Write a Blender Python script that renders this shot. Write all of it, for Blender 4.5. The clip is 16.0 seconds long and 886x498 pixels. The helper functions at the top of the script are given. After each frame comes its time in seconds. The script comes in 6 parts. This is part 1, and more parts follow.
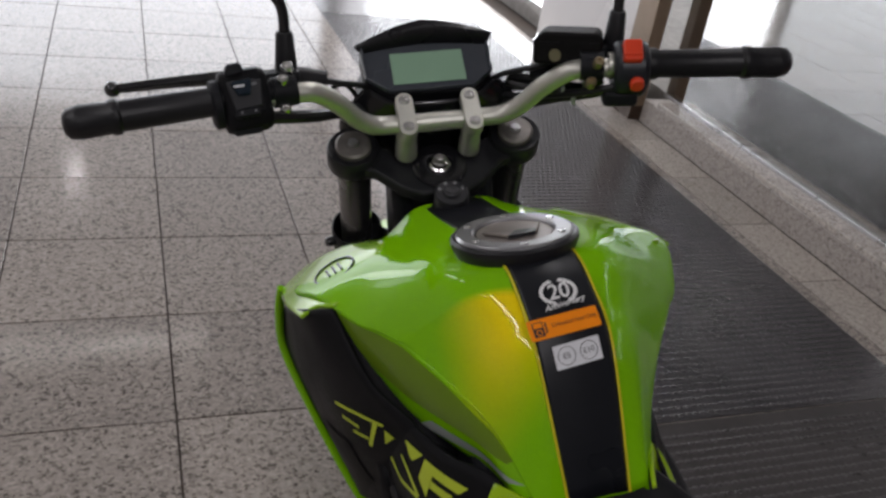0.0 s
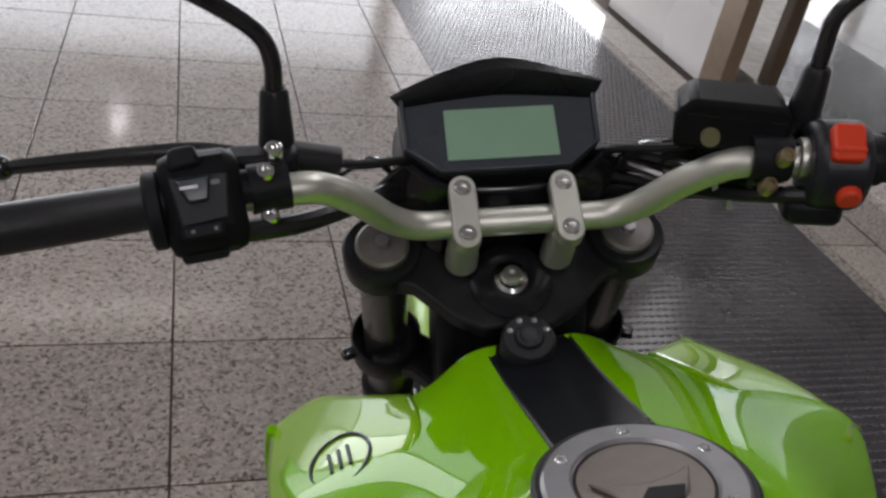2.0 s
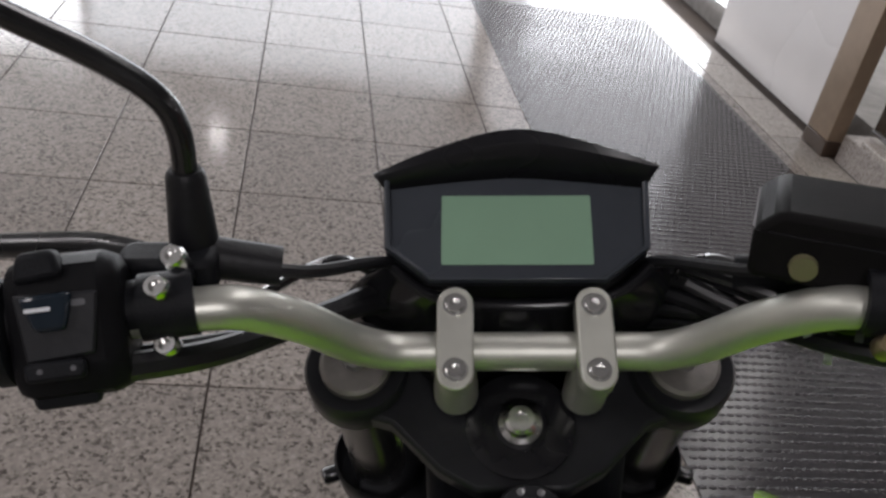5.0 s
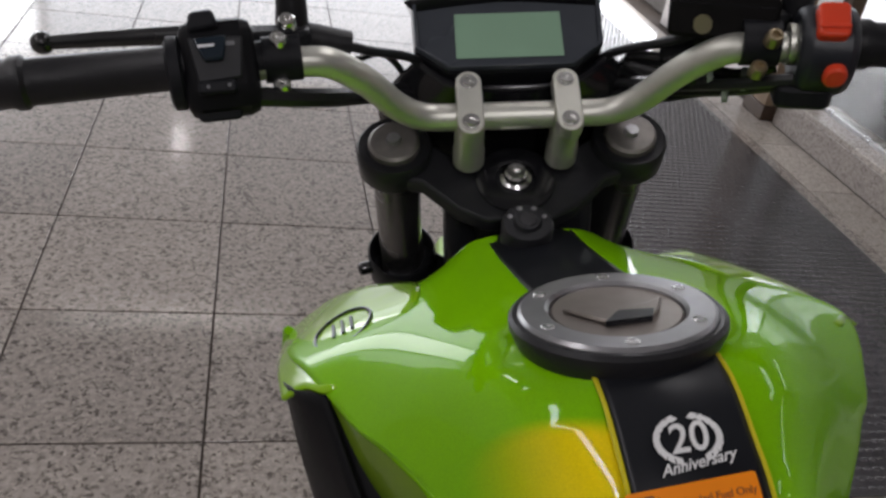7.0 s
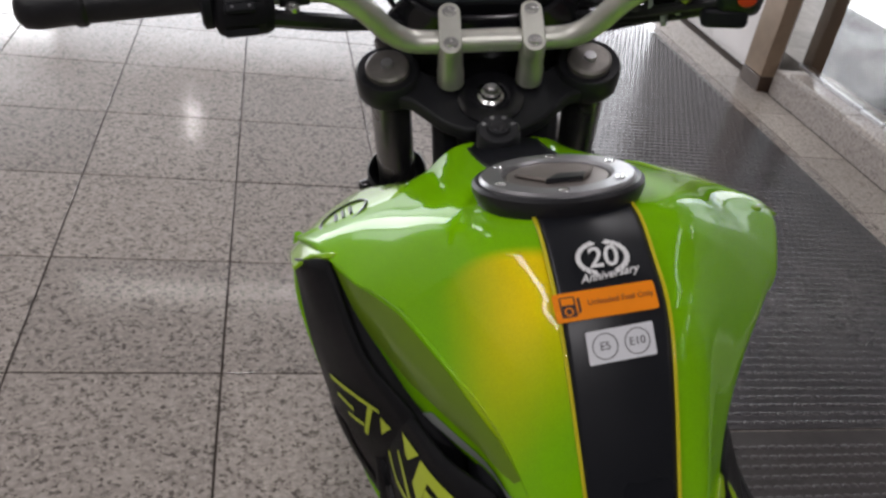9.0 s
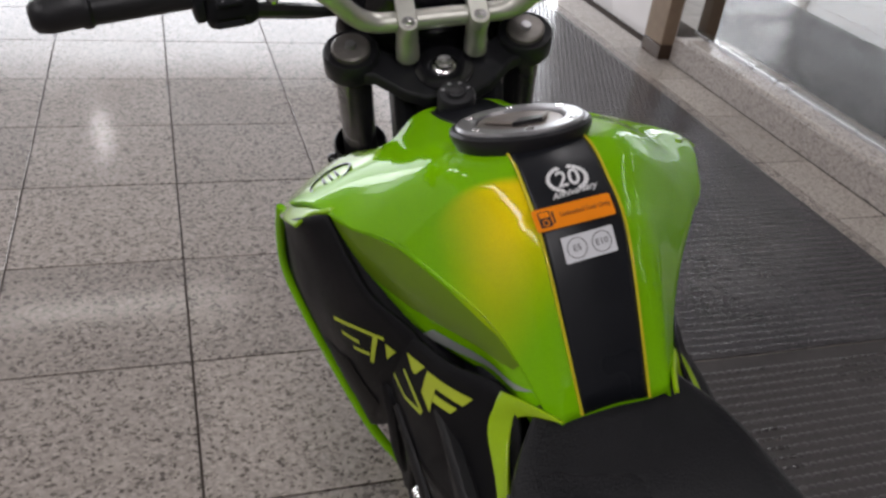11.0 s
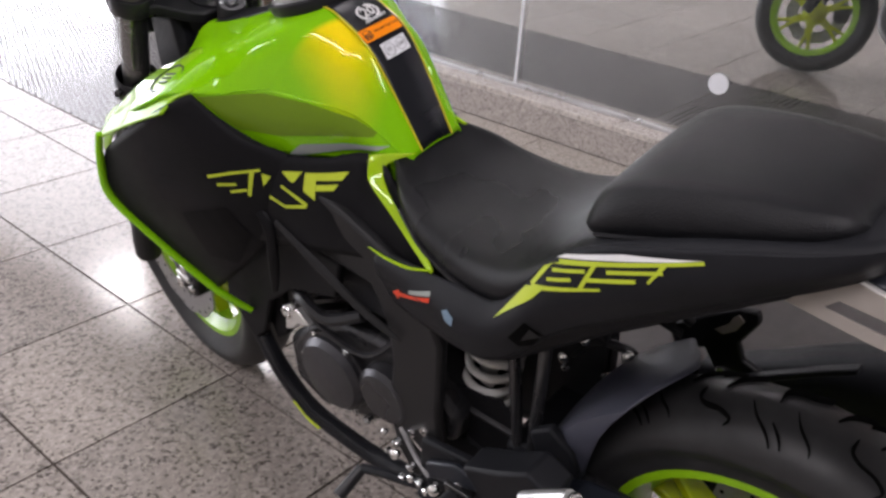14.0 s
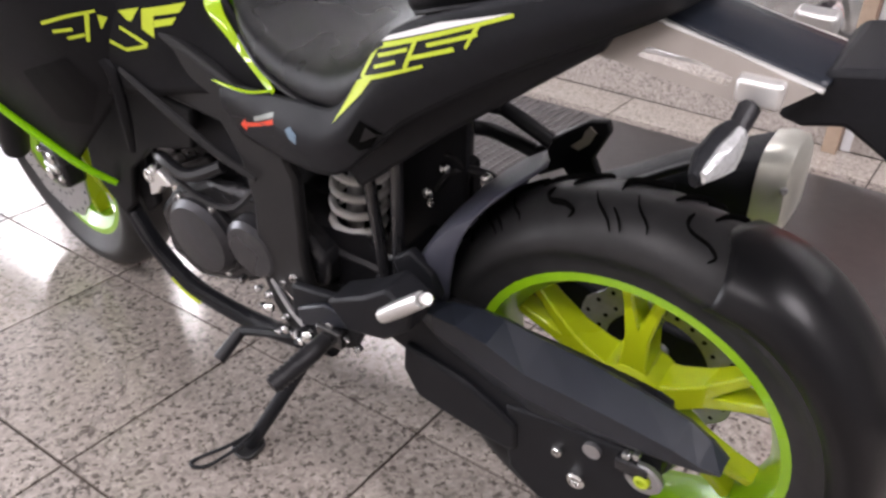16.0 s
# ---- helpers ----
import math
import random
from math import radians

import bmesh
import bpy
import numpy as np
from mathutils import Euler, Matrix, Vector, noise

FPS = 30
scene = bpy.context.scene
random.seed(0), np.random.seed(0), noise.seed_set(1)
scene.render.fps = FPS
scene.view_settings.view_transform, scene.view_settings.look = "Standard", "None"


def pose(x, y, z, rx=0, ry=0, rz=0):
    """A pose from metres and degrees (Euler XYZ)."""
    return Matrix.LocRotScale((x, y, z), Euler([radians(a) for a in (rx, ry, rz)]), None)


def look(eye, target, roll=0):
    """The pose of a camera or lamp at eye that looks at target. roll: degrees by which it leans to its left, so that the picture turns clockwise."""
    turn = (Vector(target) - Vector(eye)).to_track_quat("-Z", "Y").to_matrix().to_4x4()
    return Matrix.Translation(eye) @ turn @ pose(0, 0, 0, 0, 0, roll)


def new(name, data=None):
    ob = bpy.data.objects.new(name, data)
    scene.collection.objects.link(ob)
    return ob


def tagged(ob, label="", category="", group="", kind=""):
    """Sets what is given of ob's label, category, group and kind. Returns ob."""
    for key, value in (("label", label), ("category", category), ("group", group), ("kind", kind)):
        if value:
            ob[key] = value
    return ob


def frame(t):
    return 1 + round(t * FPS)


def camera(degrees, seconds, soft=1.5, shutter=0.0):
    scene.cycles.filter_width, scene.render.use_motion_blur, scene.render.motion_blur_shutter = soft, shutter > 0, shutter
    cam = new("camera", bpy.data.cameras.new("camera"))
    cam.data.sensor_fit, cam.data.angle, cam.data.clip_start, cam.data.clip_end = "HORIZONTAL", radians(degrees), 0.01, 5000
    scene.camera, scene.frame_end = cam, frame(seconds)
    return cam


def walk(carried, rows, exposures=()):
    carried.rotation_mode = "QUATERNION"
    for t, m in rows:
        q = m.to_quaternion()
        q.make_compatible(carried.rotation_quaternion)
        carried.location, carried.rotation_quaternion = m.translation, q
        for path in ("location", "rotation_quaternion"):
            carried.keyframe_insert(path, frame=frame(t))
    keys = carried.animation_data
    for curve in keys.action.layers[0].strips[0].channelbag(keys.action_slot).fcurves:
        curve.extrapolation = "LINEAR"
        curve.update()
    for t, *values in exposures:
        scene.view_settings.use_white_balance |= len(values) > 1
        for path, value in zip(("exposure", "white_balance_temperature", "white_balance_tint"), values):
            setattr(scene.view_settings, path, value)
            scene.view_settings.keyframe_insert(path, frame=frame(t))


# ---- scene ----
cam = camera(54.7, 16.0, soft=2.8)

PATH = [
    (0, (-0.079, -2.281, 1.285), (0.602, -0.664, 0.326), 9.7),
    (0.5, (-0.032, -2.184, 1.259), (0.603, -0.582, 0.244), 10.6),
    (1, (-0.009, -2.068, 1.262), (0.622, -0.466, 0.244), 10.7),
    (1.5, (0.005, -1.983, 1.261), (0.613, -0.389, 0.217), 10.1),
    (2, (0.026, -1.9, 1.252), (0.602, -0.309, 0.185), 11.2),
    (2.5, (0.057, -1.846, 1.24), (0.603, -0.268, 0.139), 11.8),
    (3, (0.106, -1.772, 1.227), (0.568, -0.168, 0.126), 13.1),
    (3.5, (0.127, -1.737, 1.221), (0.538, -0.122, 0.115), 12.0),
    (4, (0.134, -1.728, 1.222), (0.501, -0.106, 0.111), 11.2),
    (6.3, (0.102, -1.887, 1.23), (0.472, -0.188, 0.242), 10.0),
    (6.5, (0.079, -1.933, 1.223), (0.457, -0.247, 0.217), 9.1),
    (7, (0.057, -1.997, 1.18), (0.512, -0.34, 0.156), 10.3),
    (7.5, (0.047, -2.033, 1.181), (0.515, -0.394, 0.134), 10.1),
    (8, (0.057, -2.072, 1.179), (0.506, -0.439, 0.115), 9.6),
    (8.5, (0.056, -2.112, 1.18), (0.487, -0.473, 0.118), 10.0),
    (10.8, (0.0, -2.258, 1.204), (0.497, -0.619, 0.172), 7.4),
    (11, (-0.031, -2.264, 1.202), (0.576, -0.67, 0.158), 7.6),
    (11.5, (-0.145, -2.282, 1.199), (0.691, -0.768, 0.196), 7.6),
    (12, (-0.249, -2.309, 1.187), (0.806, -0.897, 0.242), 8.3),
    (12.5, (-0.342, -2.382, 1.184), (0.763, -0.968, 0.302), 6.5),
    (13, (-0.405, -2.472, 1.167), (0.729, -1.081, 0.285), 5.0),
    (13.5, (-0.448, -2.488, 1.166), (0.812, -1.214, 0.278), 5.6),
    (14, (-0.511, -2.491, 1.152), (0.875, -1.393, 0.218), 4.4),
    (14.5, (-0.545, -2.526, 1.143), (0.931, -1.556, 0.205), 4.7),
    (15, (-0.545, -2.551, 1.115), (0.96, -1.605, 0.197), 3.3),
    (15.5, (-0.545, -2.576, 1.071), (0.943, -1.635, 0.123), 2.7),
    (16, (-0.498, -2.627, 1.003), (0.943, -1.674, -0.006), 2.9),
]
EXPOSURE = [(0, -0.64), (1, -0.59), (2, -0.60), (3.5, -0.30), (6.2, -0.84), (6.6, -0.82), (7.2, -0.46), (8.5, -0.30), (11, -0.26), (12.5, -0.20), (13.3, -0.04), (14, 0.36), (14.5, 0.60), (15, 0.68), (16, 1.05)]
walk(cam, [(t, look(eye, target, roll)) for t, eye, target, roll in PATH], [(t, stops, 6500, 12 if t <= 11 else 16) for t, stops in EXPOSURE])

# ==== build ====

# ---- light: bright entrance ahead, tube lamps and a spot under the ceiling, added fill lamps ----

world = bpy.data.worlds.new("world")
scene.world = world
world.use_nodes = True
world.node_tree.nodes["Background"].inputs[0].default_value = (0.75, 0.85, 1.0, 1)
world.node_tree.nodes["Background"].inputs[1].default_value = 0.35


def area_lamp(name, at, target, sx, sy, watts, colour=(1, 1, 1)):
    data = bpy.data.lights.new(name, "AREA")
    data.shape, data.size, data.size_y, data.energy, data.color = "RECTANGLE", sx, sy, watts, colour
    ob = new(name, data)
    ob.matrix_world = look(at, target)
    return ob


# ---- materials ----
def material(name, colour, rough=0.5, metal=0.0, coat=0.0, grain=0.0, scale=60.0, bump=0.0, bump_scale=200.0, wear=0.08, ior=1.45, spec=0.5):
    m = bpy.data.materials.new(name)
    m.use_nodes = True
    nt = m.node_tree
    b = nt.nodes["Principled BSDF"]
    b.inputs["Base Color"].default_value = (*colour, 1)
    b.inputs["Roughness"].default_value = rough
    b.inputs["Metallic"].default_value = metal
    b.inputs["Coat Weight"].default_value = coat
    b.inputs["Coat Roughness"].default_value = 0.04
    b.inputs["IOR"].default_value = ior
    b.inputs["Specular IOR Level"].default_value = spec
    tc = nt.nodes.new("ShaderNodeTexCoord")
    if grain > 0:
        n1 = nt.nodes.new("ShaderNodeTexNoise")
        n1.inputs["Scale"].default_value = scale
        n1.inputs["Detail"].default_value = 6
        nt.links.new(tc.outputs["Object"], n1.inputs["Vector"])
        n2 = nt.nodes.new("ShaderNodeTexNoise")
        n2.inputs["Scale"].default_value = scale / 12
        n2.inputs["Detail"].default_value = 3
        nt.links.new(tc.outputs["Object"], n2.inputs["Vector"])
        add = nt.nodes.new("ShaderNodeMath")
        add.operation = "ADD"
        nt.links.new(n1.outputs["Fac"], add.inputs[0])
        nt.links.new(n2.outputs["Fac"], add.inputs[1])
        mr = nt.nodes.new("ShaderNodeMapRange")
        mr.inputs[1].default_value, mr.inputs[2].default_value = 0.7, 1.3
        mr.inputs[3].default_value, mr.inputs[4].default_value = 1 - grain, 1 + grain
        nt.links.new(add.outputs[0], mr.inputs[0])
        mix = nt.nodes.new("ShaderNodeVectorMath")
        mix.operation = "SCALE"
        mix.inputs[0].default_value = colour
        nt.links.new(mr.outputs[0], mix.inputs["Scale"])
        nt.links.new(mix.outputs[0], b.inputs["Base Color"])
        r = nt.nodes.new("ShaderNodeMapRange")
        r.inputs[1].default_value, r.inputs[2].default_value = 0.3, 0.7
        r.inputs[3].default_value, r.inputs[4].default_value = max(rough - wear, 0.02), rough + wear
        nt.links.new(n2.outputs["Fac"], r.inputs[0])
        nt.links.new(r.outputs[0], b.inputs["Roughness"])
    if bump > 0:
        n3 = nt.nodes.new("ShaderNodeTexNoise")
        n3.inputs["Scale"].default_value = bump_scale
        n3.inputs["Detail"].default_value = 4
        nt.links.new(tc.outputs["Object"], n3.inputs["Vector"])
        bp = nt.nodes.new("ShaderNodeBump")
        bp.inputs["Strength"].default_value = bump
        bp.inputs["Distance"].default_value = 0.002
        nt.links.new(n3.outputs["Fac"], bp.inputs["Height"])
        nt.links.new(bp.outputs[0], b.inputs["Normal"])
    return m


def pearl(name, base, fade):
    """Glossy pearl paint; its yellow sheen is painted in as a fixed fade to a second colour beside the stripe: one
    crisp slanting edge, soft elsewhere.
    """
    m = material(name, base, 0.5, coat=0.6, spec=0.0)
    nt = m.node_tree
    b = nt.nodes["Principled BSDF"]
    tc = nt.nodes.new("ShaderNodeTexCoord")
    sep = nt.nodes.new("ShaderNodeSeparateXYZ")
    nt.links.new(tc.outputs["Object"], sep.inputs[0])

    def ramp(value, a, c, kind="SMOOTHSTEP"):
        r = nt.nodes.new("ShaderNodeMapRange")
        r.interpolation_type = kind
        r.inputs[1].default_value, r.inputs[2].default_value = a, c
        nt.links.new(value, r.inputs[0])
        return r.outputs[0]

    def times(p, q):
        r = nt.nodes.new("ShaderNodeMath")
        r.operation = "MULTIPLY"
        nt.links.new(p, r.inputs[0])
        nt.links.new(q, r.inputs[1])
        return r.outputs[0]

    edge = nt.nodes.new("ShaderNodeMath")
    edge.operation = "MULTIPLY_ADD"
    edge.inputs[1].default_value = 0.477
    nt.links.new(sep.outputs["X"], edge.inputs[0])
    nt.links.new(sep.outputs["Y"], edge.inputs[2])
    fac = times(ramp(sep.outputs["Y"], 0.628, 0.702), times(ramp(edge.outputs[0], 0.707, 0.696), times(times(ramp(sep.outputs["X"], -0.108, -0.046), ramp(sep.outputs["Z"], 0.775, 0.805)), ramp(sep.outputs["X"], -0.028, -0.034))))
    flake = nt.nodes.new("ShaderNodeTexNoise")
    flake.inputs["Scale"].default_value = 900
    nt.links.new(tc.outputs["Object"], flake.inputs["Vector"])
    fm = nt.nodes.new("ShaderNodeMapRange")
    fm.inputs[1].default_value, fm.inputs[2].default_value, fm.inputs[3].default_value, fm.inputs[4].default_value = 0.3, 0.7, 0.93, 1.07
    nt.links.new(flake.outputs["Fac"], fm.inputs[0])
    mix = nt.nodes.new("ShaderNodeMix")
    mix.data_type = "RGBA"
    mix.inputs["A"].default_value, mix.inputs["B"].default_value = (*base, 1), (*fade, 1)
    nt.links.new(fac, mix.inputs["Factor"])
    sc = nt.nodes.new("ShaderNodeVectorMath")
    sc.operation = "SCALE"
    nt.links.new(mix.outputs["Result"], sc.inputs[0])
    nt.links.new(fm.outputs[0], sc.inputs["Scale"])
    nt.links.new(sc.outputs[0], b.inputs["Base Color"])
    return m


def granite(name, tint, contrast=1.0, rough=0.14):
    """Speckled polished granite, every slab a little different."""
    m = bpy.data.materials.new(name)
    m.use_nodes = True
    nt = m.node_tree
    b = nt.nodes["Principled BSDF"]
    tc = nt.nodes.new("ShaderNodeTexCoord")
    geo = nt.nodes.new("ShaderNodeNewGeometry")
    info = nt.nodes.new("ShaderNodeObjectInfo")
    vor = nt.nodes.new("ShaderNodeTexVoronoi")
    vor.inputs["Scale"].default_value = 145
    noi = nt.nodes.new("ShaderNodeTexNoise")
    noi.inputs["Scale"].default_value = 75
    noi.inputs["Detail"].default_value = 3
    big = nt.nodes.new("ShaderNodeTexNoise")
    big.inputs["Scale"].default_value = 3.0
    for n in (vor, noi, big):
        nt.links.new(geo.outputs["Position"], n.inputs["Vector"])
    ramp = nt.nodes.new("ShaderNodeValToRGB")
    ramp.color_ramp.interpolation = "LINEAR"
    e = ramp.color_ramp.elements
    e[0].position = 0.0
    e[1].position = 0.13
    for x, k in ((e[0], 0.30), (e[1], 0.50)):
        k = 1 + (k - 1) * contrast
        x.color = (tint[0] * k, tint[1] * k * 0.98, tint[2] * k * 0.96, 1)
    for p, k in ((0.22, 0.78), (0.34, 0.94), (0.62, 1.01), (0.80, 1.12), (1.0, 1.28)):
        x = e.new(p)
        k = 1 + (k - 1) * contrast
        x.color = (tint[0] * k, tint[1] * k, tint[2] * k * (0.99 if k > 1.1 else 1.0), 1)
    warp = nt.nodes.new("ShaderNodeTexNoise")
    warp.inputs["Scale"].default_value = 190
    warp.inputs["Detail"].default_value = 2
    nt.links.new(geo.outputs["Position"], warp.inputs["Vector"])
    shift = nt.nodes.new("ShaderNodeVectorMath")
    shift.operation = "MULTIPLY_ADD"
    shift.inputs[1].default_value = (0.012, 0.012, 0.012)
    nt.links.new(warp.outputs["Color"], shift.inputs[0])
    nt.links.new(geo.outputs["Position"], shift.inputs[2])
    nt.links.new(shift.outputs[0], vor.inputs["Vector"])
    sep = nt.nodes.new("ShaderNodeSeparateColor")
    nt.links.new(vor.outputs["Color"], sep.inputs[0])
    nt.links.new(sep.outputs[0], ramp.inputs[0])
    mr = nt.nodes.new("ShaderNodeMapRange")
    mr.inputs[1].default_value, mr.inputs[2].default_value = 0.3, 0.7
    mr.inputs[3].default_value, mr.inputs[4].default_value = 0.84, 1.13
    nt.links.new(noi.outputs["Fac"], mr.inputs[0])
    mr2 = nt.nodes.new("ShaderNodeMapRange")
    mr2.inputs[3].default_value, mr2.inputs[4].default_value = 0.9, 1.1
    nt.links.new(info.outputs["Random"], mr2.inputs[0])
    mul = nt.nodes.new("ShaderNodeMath")
    mul.operation = "MULTIPLY"
    nt.links.new(mr.outputs[0], mul.inputs[0])
    nt.links.new(mr2.outputs[0], mul.inputs[1])
    sc = nt.nodes.new("ShaderNodeVectorMath")
    sc.operation = "SCALE"
    nt.links.new(ramp.outputs[0], sc.inputs[0])
    nt.links.new(mul.outputs[0], sc.inputs["Scale"])
    nt.links.new(sc.outputs[0], b.inputs["Base Color"])
    rr = nt.nodes.new("ShaderNodeMapRange")
    rr.inputs[1].default_value, rr.inputs[2].default_value = 0.3, 0.7
    rr.inputs[3].default_value, rr.inputs[4].default_value = rough * 0.7, rough * 1.4
    nt.links.new(big.outputs["Fac"], rr.inputs[0])
    nt.links.new(rr.outputs[0], b.inputs["Roughness"])
    bp = nt.nodes.new("ShaderNodeBump")
    bp.inputs["Strength"].default_value = 0.06
    bp.inputs["Distance"].default_value = 0.001
    nt.links.new(noi.outputs["Fac"], bp.inputs["Height"])
    nt.links.new(bp.outputs[0], b.inputs["Normal"])
    return m


M_TILE = granite("polished_granite", (0.312, 0.277, 0.250), rough=0.12)
# kerb face toned down for the shade that falls on it
M_KERB = granite("kerb_granite_shaded", (0.36, 0.325, 0.30), contrast=0.7, rough=0.35)
M_GROUT = material("grout", (0.046, 0.034, 0.027), 0.8, grain=0.2)
M_MAT = material("ribbed_rubber_mat", (0.046, 0.043, 0.046), 0.17, spec=0.85, grain=0.18, scale=40, bump=0.1, bump_scale=300)
# rougher rubber for the mat south of the seam and its studs
M_MATROUGH = material("rough_rubber_mat", (0.046, 0.041, 0.040), 0.38, spec=0.4, grain=0.2, scale=30, bump=0.15, bump_scale=300)
M_STUDROUGH = material("rough_stud_rubber", (0.058, 0.053, 0.054), 0.30, spec=0.6, grain=0.2, scale=30)
M_WALL = material("painted_plaster", (0.62, 0.6, 0.57), 0.6, grain=0.05, scale=12, bump=0.05)
M_DIMWALL = material("grey_plaster", (0.22, 0.21, 0.20), 0.7, grain=0.06, scale=12, bump=0.05)
M_CEIL = material("ceiling_paint", (0.42, 0.42, 0.42), 0.7, grain=0.04, scale=8)
M_BRONZEBAND = material("dark_bronze_band", (0.07, 0.045, 0.032), 0.3, metal=0.2, grain=0.12, scale=25)
M_BRONZE = material("bronze_cladding", (0.27, 0.195, 0.135), 0.38, metal=0.2, grain=0.12, scale=25)
M_PANEL = material("glossy_white_panel", (0.83, 0.80, 0.79), 0.24, spec=0.7, grain=0.03, scale=6)
M_WHITE = material("white_panel", (0.78, 0.75, 0.74), 0.4, grain=0.03, scale=6)
M_STEEL = material("brushed_steel", (0.55, 0.55, 0.56), 0.3, metal=1.0, grain=0.1, scale=80)
M_DARKFLOOR = material("showroom_floor", (0.30, 0.285, 0.27), 0.14, grain=0.2, scale=20)
M_SHOWWALL = material("showroom_wall", (0.10, 0.10, 0.105), 0.6, grain=0.1, scale=10)

M_GREEN = pearl("lime_green_pearl_paint", (0.205, 0.515, 0.002), (0.92, 0.72, 0.004))
M_WING = material("lime_wing_paint", (0.26, 0.53, 0.003), 0.45, coat=0.9, spec=0.1, grain=0.04, scale=300)
M_SPOKE = material("yellow_lime_spoke_paint", (0.46, 0.55, 0.008), 0.3, coat=0.5, grain=0.05, scale=40)
M_LIME = material("lime_rim_paint", (0.26, 0.52, 0.006), 0.35, coat=0.4, grain=0.05, scale=40)
# olive stands for the dark reflection on the tank's side facet
M_FACETSHADE = material("olive_facet_reflection", (0.135, 0.235, 0.009), 0.45, coat=0.3, spec=0.2, grain=0.04, scale=300)
M_YELLOW = material("yellow_pearl_paint", (0.62, 0.55, 0.01), 0.35, coat=0.5, grain=0.04, scale=300)
M_GREYDECAL = material("grey_decal", (0.32, 0.35, 0.33), 0.4, grain=0.05)
M_WHITEDECAL = material("white_decal", (0.75, 0.75, 0.75), 0.4, grain=0.05)
M_LIMEDECAL = material("lime_decal", (0.46, 0.56, 0.03), 0.42, grain=0.05)
M_BLACKGLOSS = material("gloss_black_plastic", (0.011, 0.011, 0.013), 0.18, grain=0.1, scale=40)
M_BLACK = material("matt_black_plastic", (0.0120, 0.0126, 0.0150), 0.44, spec=0.16, grain=0.15, scale=120, bump=0.25, bump_scale=900)
M_GREYPLASTIC = material("dark_grey_plastic", (0.017, 0.019, 0.025), 0.32, spec=0.4, grain=0.1, scale=60, bump=0.15, bump_scale=900)
M_STRIPE = material("satin_black_stripe", (0.009, 0.010, 0.013), 0.30, spec=0.4, grain=0.1, scale=80)
M_SEAT = material("black_leatherette", (0.0080, 0.0083, 0.0098), 0.33, spec=0.25, grain=0.12, scale=60, bump=0.45, bump_scale=520)
M_SHROUD = material("black_shroud_plastic", (0.0085, 0.0085, 0.0097), 0.48, spec=0.10, grain=0.15, scale=120, bump=0.2, bump_scale=900)
M_FIN = material("lime_fin_paint", (0.31, 0.50, 0.003), 0.45, coat=0.8, spec=0.1, grain=0.04, scale=300)
M_FORKCAP = material("dull_cast_cap", (0.22, 0.205, 0.19), 0.5, metal=0.5, grain=0.2, scale=90, bump=0.2)
M_RIB = material("mat_stud_rubber", (0.050, 0.046, 0.050), 0.20, spec=0.8, grain=0.15, scale=40)
M_GUARD = material("blue_grey_plastic", (0.015, 0.018, 0.025), 0.33, spec=0.4, grain=0.1, scale=60, bump=0.12, bump_scale=900)
M_HUGGER = material("hugger_plastic", (0.050, 0.052, 0.070), 0.42, spec=0.4, grain=0.12, scale=40, bump=0.12, bump_scale=900)
M_SPAR = material("grey_frame_cover", (0.0120, 0.0120, 0.0130), 0.42, spec=0.3, grain=0.15, scale=60, bump=0.2, bump_scale=700)
M_STRUT = material("black_painted_strut", (0.020, 0.020, 0.022), 0.26, coat=0.4, grain=0.12, scale=60)
M_BORDER = granite("border_granite", (0.43, 0.39, 0.35), contrast=0.5, rough=0.12)
# coping toned paler for the bright reflection on its top
M_COPING = granite("coping_granite_lit", (0.52, 0.475, 0.435), contrast=0.6)
M_PLATE = material("satin_metal_plate", (0.30, 0.27, 0.245), 0.42, metal=0.35, grain=0.06, scale=50)
M_BRIGHT = material("bare_aluminium", (0.78, 0.78, 0.77), 0.32, metal=0.8, grain=0.06, scale=70)
M_RUBBER = material("black_rubber", (0.012, 0.012, 0.014), 0.4, spec=0.4, grain=0.2, scale=60, bump=0.2, bump_scale=300)
M_TYRE = material("tyre_rubber", (0.025, 0.025, 0.026), 0.44, spec=0.33, grain=0.25, scale=40, bump=0.15, bump_scale=300)
M_SLEEVE = material("smooth_black_sleeve", (0.007, 0.007, 0.008), 0.36, spec=0.3, grain=0.15, scale=25, bump=0.12, bump_scale=60)
M_SCOOPSHADE = material("scoop_painted_shade", (0.0045, 0.0045, 0.0052), 0.5, spec=0.08, grain=0.1)
M_GROOVE = material("tread_groove", (0.003, 0.003, 0.003), 0.9, spec=0.05)
M_ALU = material("champagne_aluminium", (0.60, 0.60, 0.54), 0.42, metal=0.8, grain=0.06, scale=60)
M_CHROME = material("polished_steel", (0.75, 0.75, 0.74), 0.22, metal=1.0, grain=0.08, scale=60)
M_CASTALU = material("cast_aluminium", (0.42, 0.42, 0.43), 0.42, metal=0.9, grain=0.12, scale=90, bump=0.2, bump_scale=600)
M_ENGINE = material("grey_engine_casting", (0.030, 0.030, 0.033), 0.28, metal=0.5, grain=0.15, scale=90, bump=0.25, bump_scale=500)
M_FRAMETUBE = material("black_painted_steel", (0.014, 0.014, 0.015), 0.25, coat=0.5, grain=0.1)
M_HANGER = material("satin_black_steel", (0.006, 0.006, 0.007), 0.4, spec=0.3, grain=0.1)
M_BRASS = material("dull_brass_bolt", (0.38, 0.31, 0.20), 0.35, metal=0.9, grain=0.1)
M_YOKE = material("grey_black_yoke_paint", (0.017, 0.0175, 0.020), 0.42, spec=0.3, grain=0.15, scale=90, bump=0.15)
